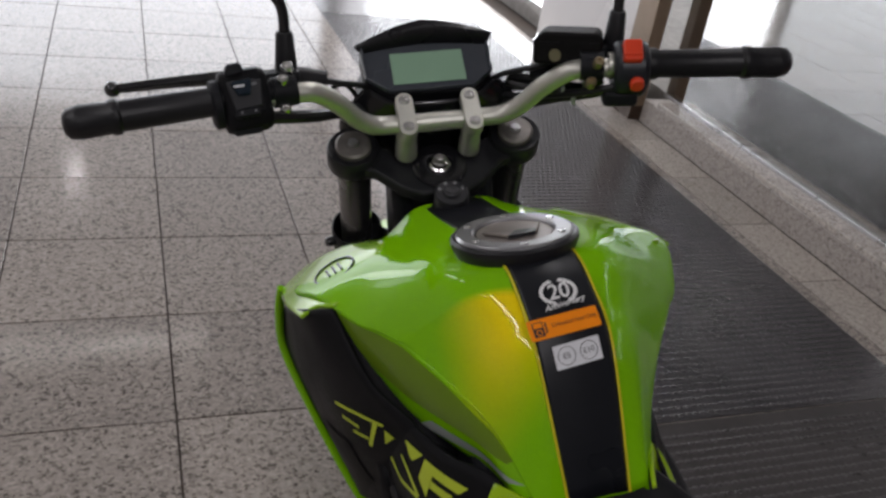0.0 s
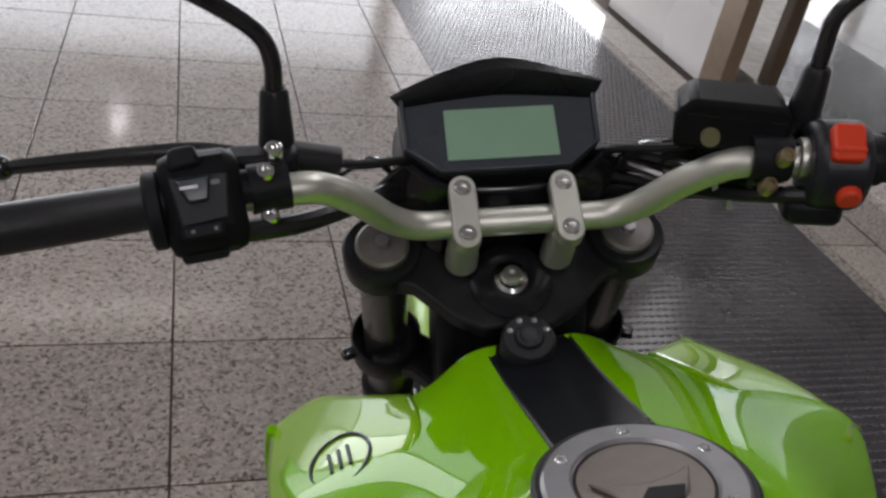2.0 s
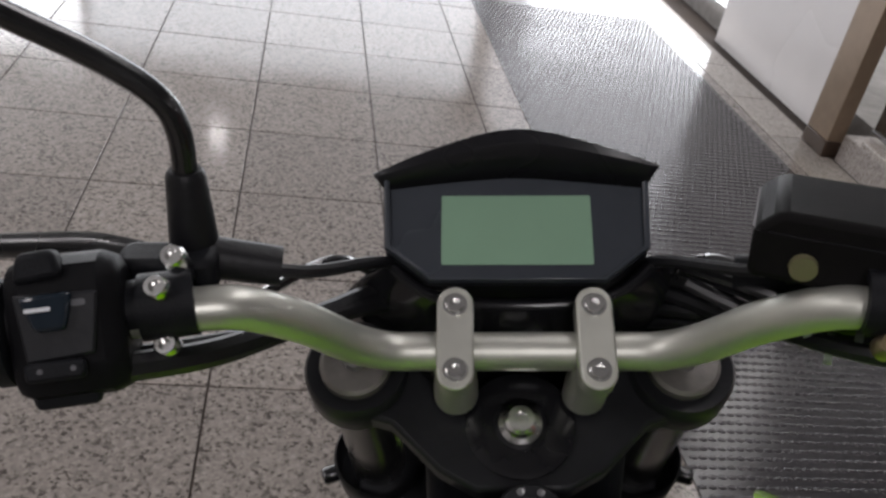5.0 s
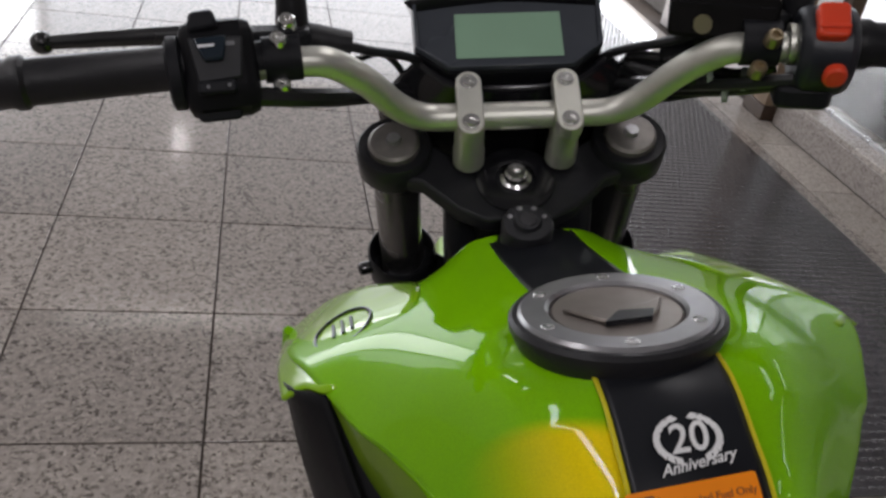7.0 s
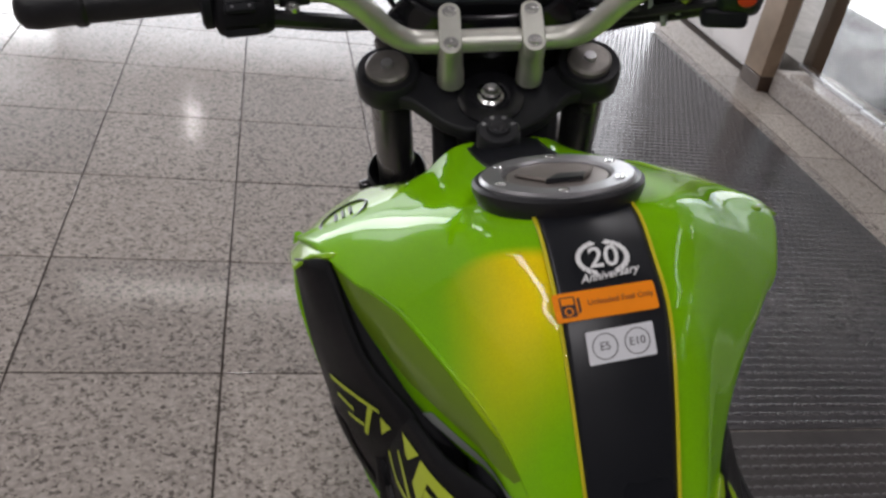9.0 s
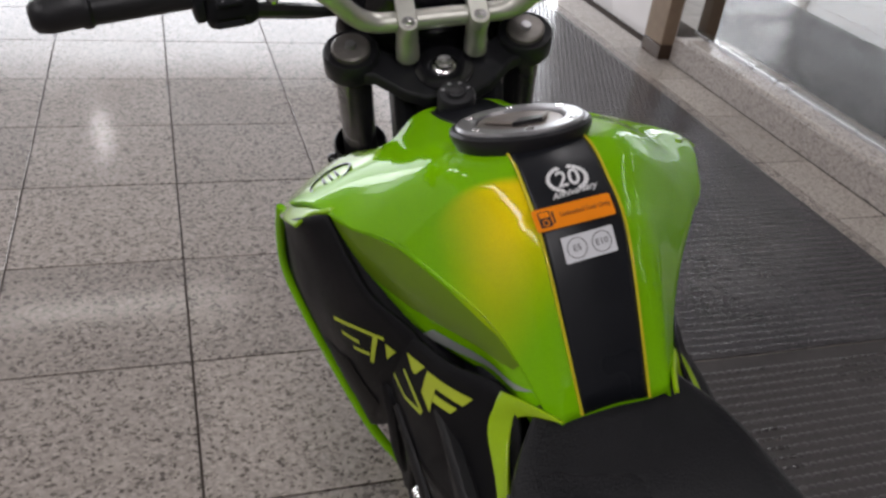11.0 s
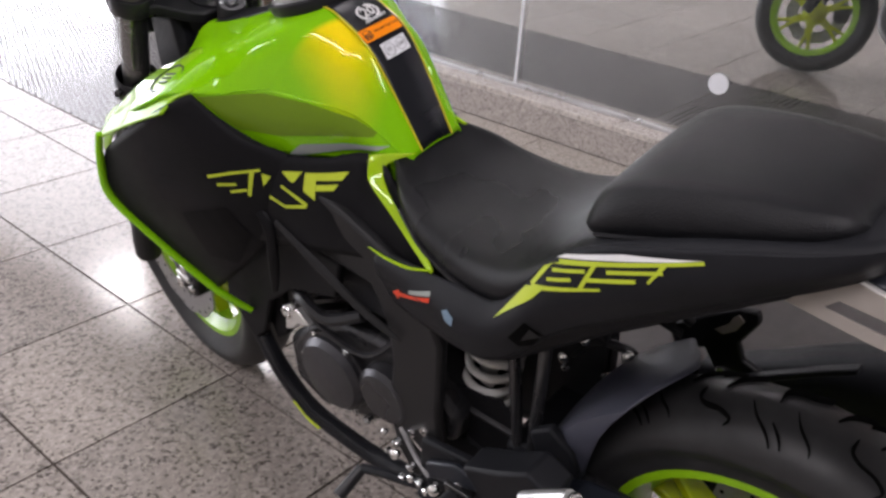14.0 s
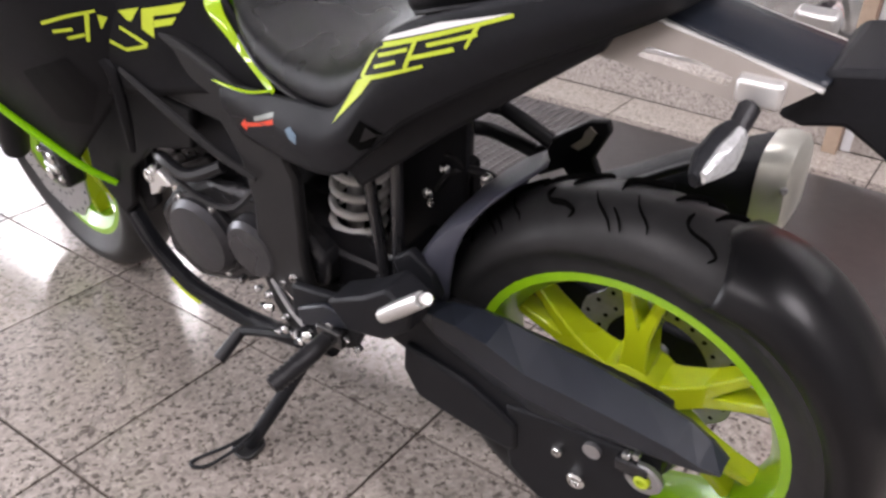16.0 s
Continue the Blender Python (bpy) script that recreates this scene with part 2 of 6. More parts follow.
M_COVER = material("grey_cast_cover", (0.050, 0.050, 0.055), 0.3, metal=0.6, grain=0.15, scale=90, bump=0.15)
M_SPRING = material("cream_spring", (0.62, 0.61, 0.58), 0.3, grain=0.08)
M_CAPRING = material("cap_ring_metal", (0.34, 0.34, 0.35), 0.34, metal=0.8, grain=0.08, scale=90)
M_CAPMID = material("cap_flap_metal", (0.26, 0.23, 0.21), 0.4, metal=0.7, grain=0.08, scale=90)
M_FORK = material("fork_tube_grey", (0.22, 0.22, 0.22), 0.28, metal=0.9, grain=0.08)
M_ORANGE = material("orange_sticker", (0.95, 0.27, 0.008), 0.4, spec=0.2, grain=0.04)
M_FADEDINK = material("faded_sticker_ink", (0.30, 0.085, 0.015), 0.4)
M_INK = material("sticker_ink", (0.05, 0.025, 0.02), 0.4)
M_STICKER = material("white_sticker", (0.78, 0.79, 0.82), 0.35, grain=0.04)
M_GREYINK = material("grey_sticker_ink", (0.12, 0.12, 0.13), 0.4)
M_ROCKER = material("blue_black_rocker", (0.012, 0.020, 0.030), 0.12, spec=0.6)
M_RESERVOIR = material("satin_black_reservoir", (0.009, 0.0085, 0.0085), 0.6, spec=0.06, grain=0.15, scale=60, bump=0.1, bump_scale=600)
M_SIGHT = material("amber_sight_glass", (0.17, 0.155, 0.09), 0.15, coat=0.5)
M_HOOD = material("hood_plastic", (0.010, 0.010, 0.012), 0.30, spec=0.35, grain=0.15, scale=80)
M_RED = material("red_switch_plastic", (0.75, 0.06, 0.02), 0.35, grain=0.05)
M_LCD = material("lcd_glass", (0.23, 0.37, 0.26), 0.12, grain=0.03, scale=20)
M_BEZEL = material("dash_bezel", (0.042, 0.048, 0.058), 0.25, grain=0.08)
M_CARTON = material("brown_carton", (0.36, 0.27, 0.20), 0.6, grain=0.1)
M_REDBOX = material("red_board", (0.45, 0.05, 0.04), 0.5, grain=0.1)
M_CLEAR = material("clear_lens", (0.75, 0.77, 0.78), 0.10, metal=0.6, grain=0.25, scale=120, bump=1.0, bump_scale=180)
M_BLUE = material("pale_blue_sticker", (0.16, 0.24, 0.32), 0.2, grain=0.1)


def glass_material():
    m = bpy.data.materials.new("shop_glass")
    m.use_nodes = True
    nt = m.node_tree
    nt.nodes.remove(nt.nodes["Principled BSDF"])
    tr = nt.nodes.new("ShaderNodeBsdfTransparent")
    tr.inputs[0].default_value = (0.8, 0.82, 0.83, 1)
    gl = nt.nodes.new("ShaderNodeBsdfGlossy")
    keep = nt.nodes.new("ShaderNodeMapRange")
    keep.inputs[3].default_value, keep.inputs[4].default_value = 0.52, 1.0
    gl.inputs["Roughness"].default_value = 0.015
    gl.inputs["Color"].default_value = (0.9, 0.9, 0.9, 1)
    fr = nt.nodes.new("ShaderNodeFresnel")
    fr.inputs[0].default_value = 1.5
    mx = nt.nodes.new("ShaderNodeMixShader")
    nt.links.new(fr.outputs[0], keep.inputs[0])
    nt.links.new(keep.outputs[0], mx.inputs[0])
    nt.links.new(tr.outputs[0], mx.inputs[1])
    nt.links.new(gl.outputs[0], mx.inputs[2])
    nt.links.new(mx.outputs[0], nt.nodes["Material Output"].inputs[0])
    return m


M_GLASS = glass_material()


def glow(name, colour, strength):
    m = bpy.data.materials.new(name)
    m.use_nodes = True
    b = m.node_tree.nodes["Principled BSDF"]
    b.inputs["Base Color"].default_value = (0.8, 0.8, 0.8, 1)
    b.inputs["Emission Color"].default_value = (*colour, 1)
    b.inputs["Emission Strength"].default_value = strength
    return m


M_TUBE = glow("lamp_glow", (1.0, 0.97, 0.92), 14.0)
M_SPOTGLOW = glow("spot_glow", (1.0, 0.98, 0.95), 90.0)


# ---- mesh helpers ----
def obj(name, bm, mat, parent=None, label="", smooth=True, bevel=0.0, solid=0.0, sub=0, core=None):
    me = bpy.data.meshes.new(name)
    bmesh.ops.recalc_face_normals(bm, faces=bm.faces)
    bm.normal_update()
    if solid:
        # sheets thicken inwards, towards the core of their thing
        side = 0.0
        for f in bm.faces:
            c = f.calc_center_median()
            side += f.normal.dot(c - (Vector(core) if core else Vector((0, c.y, 0.62)))) * f.calc_area()
        if side < 0:
            bmesh.ops.reverse_faces(bm, faces=bm.faces)
    bm.to_mesh(me)
    bm.free()
    me.materials.append(mat)
    if smooth:
        me.polygons.foreach_set("use_smooth", [True] * len(me.polygons))
        me.set_sharp_from_angle(angle=radians(38))
    ob = new(name, me)
    if solid:
        mod = ob.modifiers.new("thick", "SOLIDIFY")
        mod.thickness, mod.offset = solid, -1
    if bevel:
        mod = ob.modifiers.new("edge", "BEVEL")
        mod.width, mod.segments, mod.limit_method, mod.angle_limit = bevel, 2, "ANGLE", radians(40)
    if sub:
        mod = ob.modifiers.new("round", "SUBSURF")
        mod.levels = mod.render_levels = sub
    if parent:
        ob.parent = parent
    if label:
        ob["label"] = label
    return ob


def part(name, bm, mat, parent, label="", **kw):
    return obj(name, bm, mat, parent, label, **kw)


def thing(name, label, category, group="", m=None):
    ob = new(name)
    ob.empty_display_size = 0.1
    if m is not None:
        ob.matrix_world = m
    return tagged(ob, label, category, group)


def box(x0, x1, y0, y1, z0, z1, bm=None):
    bm = bm or bmesh.new()
    vs = [bm.verts.new((x, y, z)) for z in (z0, z1) for y in (y0, y1) for x in (x0, x1)]
    for f in ((0, 1, 3, 2), (4, 6, 7, 5), (0, 4, 5, 1), (2, 3, 7, 6), (0, 2, 6, 4), (1, 5, 7, 3)):
        bm.faces.new([vs[i] for i in f])
    return bm


def cat(pts, n=6, closed=False):
    """A smooth curve through points, n steps between two of them."""
    p = [Vector(q) for q in pts]
    out = []
    m = len(p)
    for i in range(m if closed else m - 1):
        a, b, c, d = (p[(i - 1) % m] if closed or i else p[0], p[i], p[(i + 1) % m],
                      p[(i + 2) % m] if closed or i + 2 < m else p[-1])
        for k in range(n):
            t = k / n
            out.append(0.5 * (2 * b + (c - a) * t + (2 * a - 5 * b + 4 * c - d) * t * t + (3 * b - a - 3 * c + d) * t ** 3))
    if not closed:
        out.append(p[-1])
    return out


def tube(pts, r, seg=10, n=5, bm=None, caps=True, smooth=True, flat=1.0, closed=False):
    """A round bar along a curve; r is one radius or one for each given point."""
    bm = bm or bmesh.new()
    path = cat(pts, n, closed) if smooth else [Vector(p) for p in pts]
    rr = r if isinstance(r, (list, tuple)) else [r] * len(pts)
    step = n if smooth else 1
    rings = []
    up = Vector((0.3, 0.2, 0.9))
    last = None
    for i, p in enumerate(path):
        q0, q1 = path[max(i - 1, 0)], path[min(i + 1, len(path) - 1)]
        if closed:
            q0, q1 = path[i - 1], path[(i + 1) % len(path)]
        d = (q1 - q0).normalized()
        u = last if last is not None else (up if abs(d.dot(up)) < 0.9 else Vector((1, 0, 0)))
        u = (u - d * u.dot(d)).normalized()
        last = u
        v = d.cross(u)
        k = i / step
        a = min(int(k), len(rr) - 1)
        b = min(a + 1, len(rr) - 1)
        rad = rr[a] + (rr[b] - rr[a]) * (k - a)
        rings.append([bm.verts.new(p + rad * (math.cos(t) * u + flat * math.sin(t) * v)) for t in (2 * math.pi * s / seg for s in range(seg))])
    for a, b in zip(rings, rings[1:] + ([rings[0]] if closed else [])):
        for s in range(seg):
            bm.faces.new((a[s], a[(s + 1) % seg], b[(s + 1) % seg], b[s]))
    if caps and not closed:
        bm.faces.new(rings[0])
        bm.faces.new(rings[-1])
    return bm


def lathe(profile, at=(0, 0, 0), axis=(1, 0, 0), seg=48, bm=None, closed=False):
    """Profile of (along the axis, radius)."""
    bm = bm or bmesh.new()
    a = Vector(axis).normalized()
    u = a.orthogonal().normalized()
    v = a.cross(u)
    at = Vector(at)
    rings = []
    for h, r in profile:
        rings.append([bm.verts.new(at + a * h + max(r, 1e-5) * (math.cos(t) * u + math.sin(t) * v)) for t in (2 * math.pi * s / seg for s in range(seg))])
    pairs = list(zip(rings, rings[1:])) + ([(rings[-1], rings[0])] if closed else [])
    for p, q in pairs:
        for s in range(seg):
            bm.faces.new((p[s], p[(s + 1) % seg], q[(s + 1) % seg], q[s]))
    bmesh.ops.remove_doubles(bm, verts=bm.verts, dist=2e-5)
    return bm


def skin(rows, n=4, smooth_rows=True, smooth_cols=True, m=4, bm=None):
    """A smooth sheet over rows of points."""
    bm = bm or bmesh.new()
    rows = [cat(r, m) if smooth_cols else [Vector(p) for p in r] for r in rows]
    if smooth_rows:
        cols = [cat([r[j] for r in rows], n) for j in range(len(rows[0]))]
        rows = [list(r) for r in zip(*cols)]
    vs = [[bm.verts.new(p) for p in r] for r in rows]
    for a, b in zip(vs, vs[1:]):
        for j in range(len(a) - 1):
            bm.faces.new((a[j], a[j + 1], b[j + 1], b[j]))
    return bm


def prism(outline, x0, x1, plane="yz", bm=None, tilt=None):
    """A plate: an outline in a plane, from x0 to x1 across it. tilt(u, v) shifts both faces."""
    bm = bm or bmesh.new()
    sides = []
    for x in (x0, x1):
        ring = []
        for u, v in outline:
            k = x + (tilt(u, v) if tilt else 0)
            ring.append(bm.verts.new({"yz": (k, u, v), "xy": (u, v, k), "xz": (u, k, v)}[plane]))
        sides.append(ring)
    n = len(outline)
    bm.faces.new(sides[0])
    bm.faces.new(sides[1])
    for i in range(n):
        bm.faces.new((sides[0][i], sides[0][(i + 1) % n], sides[1][(i + 1) % n], sides[1][i]))
    return bm


def rounded(w, h, r, n=5, cx=0.0, cy=0.0):
    """The outline of a rounded rectangle."""
    out = []
    for sx, sy, a0 in ((1, 1, 0), (-1, 1, 90), (-1, -1, 180), (1, -1, 270)):
        for k in range(n + 1):
            a = radians(a0 + 90 * k / n)
            out.append((cx + sx * (w / 2 - r) + r * math.cos(a), cy + sy * (h / 2 - r) + r * math.sin(a)))
    return out


def moved(bm, m):
    bmesh.ops.transform(bm, matrix=m, verts=bm.verts)
    return bm


# ---- the setting ----
KX = 2.19
FLOOR_X0, FLOOR_X1, FLOOR_Y0, FLOOR_Y1 = -4.4, 2.2, -6.0, 7.6
tagged(obj("floor", box(FLOOR_X0 - 0.2, 7.0, FLOOR_Y0 - 0.2, FLOOR_Y1 + 0.6, -0.12, -0.004), M_GROUT), "grey granite slab floor of an arcade with dark joints", "floor", kind="structure")
floor = bpy.data.objects["floor"]
CEIL = 2.95
tagged(obj("ceiling", box(-4.6, 7.0, -6.2, 8.2, CEIL, CEIL + 0.1), M_CEIL), "plain pale painted ceiling", "ceiling", kind="structure")
bm = box(-4.6, -4.4, -6.2, 5.3, -0.1, CEIL)
box(-4.6, -4.4, 5.3, 8.2, 2.3, CEIL, bm)
tagged(obj("wall_west", bm, M_WALL), "pale plastered wall with a bright opening at its end", "wall", kind="structure")
# unseen wall closing the room, darkened so the tank reflects less
tagged(obj("wall_south", box(-4.4, 7.0, -6.2, -6.0, -0.1, CEIL), M_DIMWALL), "unseen grey wall added behind, kept dark for reflections", "wall", kind="structure")
tagged(obj("wall_east", box(6.8, 7.0, -6.0, 8.0, -0.1, CEIL), M_SHOWWALL), "dark back wall of the showroom behind glass", "wall", kind="structure")
# entrance wall with a wide opening to the daylight
bm = box(-4.4, 6.8, 8.0, 8.2, 2.7, CEIL)
box(-4.4, -4.2, 8.0, 8.2, -0.1, 2.7, bm)
box(2.2, 2.7, 8.0, 8.2, -0.1, 2.7, bm)
box(6.6, 6.8, 8.0, 8.2, -0.1, 2.7, bm)
tagged(obj("wall_north", bm, M_WALL), "pale wall round a wide bright entrance", "wall", kind="structure")
area_lamp("entrance_daylight", (0.0, 7.95, 1.35), (0.0, 0.0, 1.35), 4.3, 2.6, 150, (0.92, 0.95, 1.0))
area_lamp("doorway_daylight", (-3.2, 7.95, 1.35), (-3.2, 0.0, 1.35), 1.9, 2.6, 155, (0.95, 0.97, 1.0))
# fill added behind the glass so the window looks brighter
area_lamp("showroom_fill", (4.65, 7.95, 1.1), (4.65, 0.0, 1.1), 3.8, 1.9, 220, (0.93, 0.97, 1.0))
area_lamp("west_opening_daylight", (-4.42, 6.65, 1.15), (0.0, 6.65, 1.15), 2.6, 2.2, 65, (0.93, 0.97, 1.0))
# second fill added in the showroom, lighting its floor near the column
area_lamp("showroom_top_fill", (3.2, 2.9, 2.85), (3.2, 2.9, 0.0), 1.4, 2.2, 140, (1.0, 0.985, 0.97))
area_lamp("side_door_daylight", (KX + 0.1, 4.9, 1.3), (0.0, 4.9, 1.3), 5.0, 2.4, 105, (0.95, 0.95, 1.0))

# kerb and glass front
bm = box(KX + 0.002, KX + 0.16, -6.0, 1.02, 0.0, 0.112)
kerb = tagged(obj("kerb", bm, M_KERB, bevel=0.004), "granite kerb under the shop window", "kerb", kind="structure")
for j in range(18):
    y0 = -6.0 if j == 0 else -6.29 + 0.4 * j
    y1 = min(-6.29 + 0.4 * (j + 1), 1.02)
    part("coping_slab", box(KX, KX + 0.16, y0 + 0.001, y1 - 0.001, 0.112, 0.135), M_COPING, kerb, bevel=0.003)
tagged(obj("trim", box(KX + 0.085, KX + 0.115, -6.0, 1.0, 0.135, 0.15), M_STEEL, bevel=0.002), "thin metal channel holding the window glass", "trim", kind="structure")
win = thing("window_1", "large frameless shop window reflecting the motorcycle and mat", "window")
win["kind"] = "structure"
for y0, y1 in ((-6.0, -3.62), (-3.61, -0.585), (-0.575, 1.0)):
    g = part("pane", box(KX + 0.095, KX + 0.105, y0, y1, 0.15, CEIL), M_GLASS, win, smooth=False)
for y in (-3.62, -0.585):
    part("joint", box(KX + 0.0935, KX + 0.1065, y - 0.001, y + 0.011, 0.15, CEIL), M_STICKER, win, "pale sealant joint between panes")
tagged(obj("showroom_floor", box(KX + 0.16, 6.8, -6.0, 8.0, -0.1, 0.12), M_DARKFLOOR), "pale polished floor inside the showroom", "floor", kind="structure")

# bronze-clad column beside the white panel
col = thing("column", "brown bronze-clad square column standing on the granite floor", "column")
col["kind"] = "structure"
part("shaft", box(KX - 0.045, KX + 0.022, 1.04, 1.20, 0.065, CEIL), M_BRONZE, col, bevel=0.004)
# lowest 64 mm of the column, nearly flush and darker
part("base", box(KX - 0.047, KX + 0.024, 1.038, 1.202, 0.0, 0.064), M_BRONZEBAND, col, "dark brown band at the bottom", bevel=0.004)
tagged(obj("wall_panel", box(KX + 0.06, KX + 0.14, 1.21, 2.38, 0.0, CEIL), M_PANEL), "smooth off-white wall panel beyond the column", "panel", kind="structure")
bm = box(KX + 0.12, KX + 0.2, 2.38, 8.0, 2.55, CEIL)
box(KX + 0.12, KX + 0.2, 7.45, 8.0, 0.0, 2.55, bm)
tagged(obj("wall_shopfront", bm, M_WHITE), "off-white wall round a wide bright side door", "wall", kind="structure")
# door post and red board at the other end of the window
post = thing("door_post", "brown wooden door post beside the shop window", "post")
post["kind"] = "structure"
part("shaft", box(KX - 0.05, KX + 0.08, -2.275, -2.232, 0.0, CEIL), M_CARTON, post, bevel=0.003)
part("edge_strip", box(KX + 0.0, KX + 0.08, -2.305, -2.276, 0.0, CEIL), M_STICKER, post, "pale edge strip", bevel=0.002)
tagged(obj("red_board", box(KX + 0.04, KX + 0.075, -2.56, -2.307, 0.28, 1.6), M_REDBOX, bevel=0.003), "red board standing on the kerb beside the post", "board")

# round pale sticker on the glass
bm = lathe([(0, 0.0), (0, 0.036), (0.0012, 0.036), (0.0012, 0.0)], (KX + 0.0936, -1.41, 0.352), (-1, 0, 0), 32)
tagged(obj("round_sticker", bm, M_STICKER), "round pale sticker on the shop window", "sticker")

# rubber mat with rows of raised oval studs
MX0, MX1, MY0, MY1 = 0.975, 1.945, -5.6, 7.0
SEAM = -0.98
mats = []
for y0, y1, words in ((SEAM + 0.003, MY1, "black studded rubber mat laid along the window"), (MY0, SEAM - 0.003, "dull black rubber mat with rough studs, butted to the next")):
    m_ = obj("rubber_mat", box(MX0, MX1, y0, y1, 0.0, 0.004), M_MAT if y1 > 0 else M_MATROUGH, bevel=0.001)
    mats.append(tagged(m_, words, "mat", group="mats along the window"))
ROUND = [(math.cos(n * math.pi / 4), math.sin(n * math.pi / 4)) for n in range(8)]
pitch_x, pitch_y = 0.0215, 0.0265
nx = int((MX1 - MX0 - 0.02) / pitch_x)
for mat_ob, y0, y1, rubber in ((mats[0], SEAM + 0.022, 2.6, M_RIB), (mats[1], -1.56, SEAM - 0.014, M_STUDROUGH)):
    verts, faces = [], []
    for j in range(int((y1 - y0) / pitch_y)):
        for i in range(nx):
            cx = MX0 + 0.012 + pitch_x * (i + 0.5 * (j % 2))
            cy = y0 + pitch_y * j
            k = len(verts)
            a, b = 0.0098, 0.0064
            for long, wide, z in ((1.0, 1.0, 0.004), (0.90, 0.78, 0.0056), (0.70, 0.36, 0.0065)):
                verts += [(cx + a * long * c, cy + b * wide * s, z) for c, s in ROUND]
            for q in range(2):
                faces += [(k + 8 * q + n, k + 8 * q + (n + 1) % 8, k + 8 * q + 8 + (n + 1) % 8, k + 8 * q + 8 + n) for n in range(8)]
            faces.append(tuple(range(k + 16, k + 24)))
    me = bpy.data.meshes.new("stud")
    me.from_pydata(verts, [], faces)
    me.materials.append(rubber)
    me.polygons.foreach_set("use_smooth", [True] * len(me.polygons))
    studs = new("stud", me)
    studs.parent = mat_ob
    studs["kind"] = "stuff"

# lamps: tube row and a spot
lamp = thing("tube_lamp", "white ceiling tube lamp", "lamp")
part("housing", box(-1.3, 0.5, 3.40, 3.50, CEIL - 0.05, CEIL), M_WHITE, lamp)
part("tube", lathe([(-0.85, 0), (-0.85, 0.014), (0.85, 0.014), (0.85, 0)], (-0.4, 3.45, CEIL - 0.07), (1, 0, 0), 12), M_TUBE, lamp)
lamp2 = thing("spot_lamp", "small round bright ceiling lamp", "lamp")
part("ring", lathe([(0, 0.06), (0, 0.09), (0.03, 0.09), (0.03, 0.06)], (-0.64, 6.65, CEIL - 0.03), (0, 0, 1), 24, closed=True), M_WHITE, lamp2)
part("diffuser", lathe([(0, 0), (0, 0.06), (0.02, 0.06)], (-0.64, 6.65, CEIL - 0.025), (0, 0, 1), 24), M_SPOTGLOW, lamp2)
# fill lamps added to brighten bike and floor, each with an invented batten
for lx, ly, lw in ((-1.9, -2.2, 42), (-2.2, 1.4, 34), (0.0, -4.4, 52), (0.9, -0.15, 24)):
    area_lamp("fill_lamp", (lx, ly, CEIL - 0.06), (lx, ly, 0), 0.28, 2.4, lw, (1, 0.965, 0.985))
    row = thing("fill_batten", "long white batten added out of view over a fill lamp", "lamp", "ceiling lamp battens")
    part("housing", box(lx - 0.16, lx + 0.16, ly - 1.25, ly + 1.25, CEIL - 0.05, CEIL), M_WHITE, row)

# ---- the motorcycle, leaning on its side stand; x across, y ahead, z up from the rear tyre ----
from mathutils.bvhtree import BVHTree

BIKE = pose(0.434, -2.42, 0.0, 0, -10, 0)
bike = thing("motorcycle", "lime green and black naked motorcycle leaning on its side stand", "motorcycle", m=BIKE)
RAKE = radians(24)
PIVOT, STEER_AXIS = Vector((0, 1.05, 0.88)), Vector((0, -math.sin(RAKE), math.cos(RAKE)))
STEER = Matrix.Translation(PIVOT) @ Matrix.Rotation(radians(-7.5), 4, "Z") @ Matrix.Translation(-PIVOT)


def steered(name, bm, mat, label="", parent=None, **kw):
    return part(name, moved(bm, STEER), mat, parent or bike, label, **kw)


def bvh_of(bm):
    bmesh.ops.recalc_face_normals(bm, faces=bm.faces)
    bm.normal_update()
    return BVHTree.FromBMesh(bm)


def decal(name, polys, tree, mat, label="", plane="yz", origin=-1.0, way=(1, 0, 0), lift=0.0012, cuts=5, parent=None):
    """Flat outlines laid onto a curved surface."""
    bm = bmesh.new()
    for poly in polys:
        vs = []
        for u, v in poly:
            vs.append(bm.verts.new({"yz": (origin, u, v), "xy": (u, v, origin)}[plane]))
        bm.faces.new(vs)
    bm.normal_update()
    bmesh.ops.triangulate(bm, faces=bm.faces[:])
    for _ in range(cuts):
        long = [e for e in bm.edges if e.calc_length() > 0.012]
        if not long:
            break
        bmesh.ops.subdivide_edges(bm, edges=long, cuts=1)
        bmesh.ops.triangulate(bm, faces=bm.faces[:])
    lost = []
    for v in bm.verts:
        hit, nrm, _, _ = tree.ray_cast(v.co, Vector(way))
        if hit is None:
            lost.append(v)
            continue
        if nrm.dot(Vector(way)) > 0:
            nrm = -nrm
        v.co = hit + nrm * lift
    bmesh.ops.delete(bm, geom=lost, context="VERTS")
    return part(name, bm, mat, parent or bike, label)


def bolt_head(at, axis, r=0.006, h=0.006, bm=None):
    return lathe([(0, r), (h * 0.75, r), (h, r * 0.8), (h, r * 0.5), (h * 0.5, r * 0.45), (h * 0.5, 0)], at, axis, 14, bm)


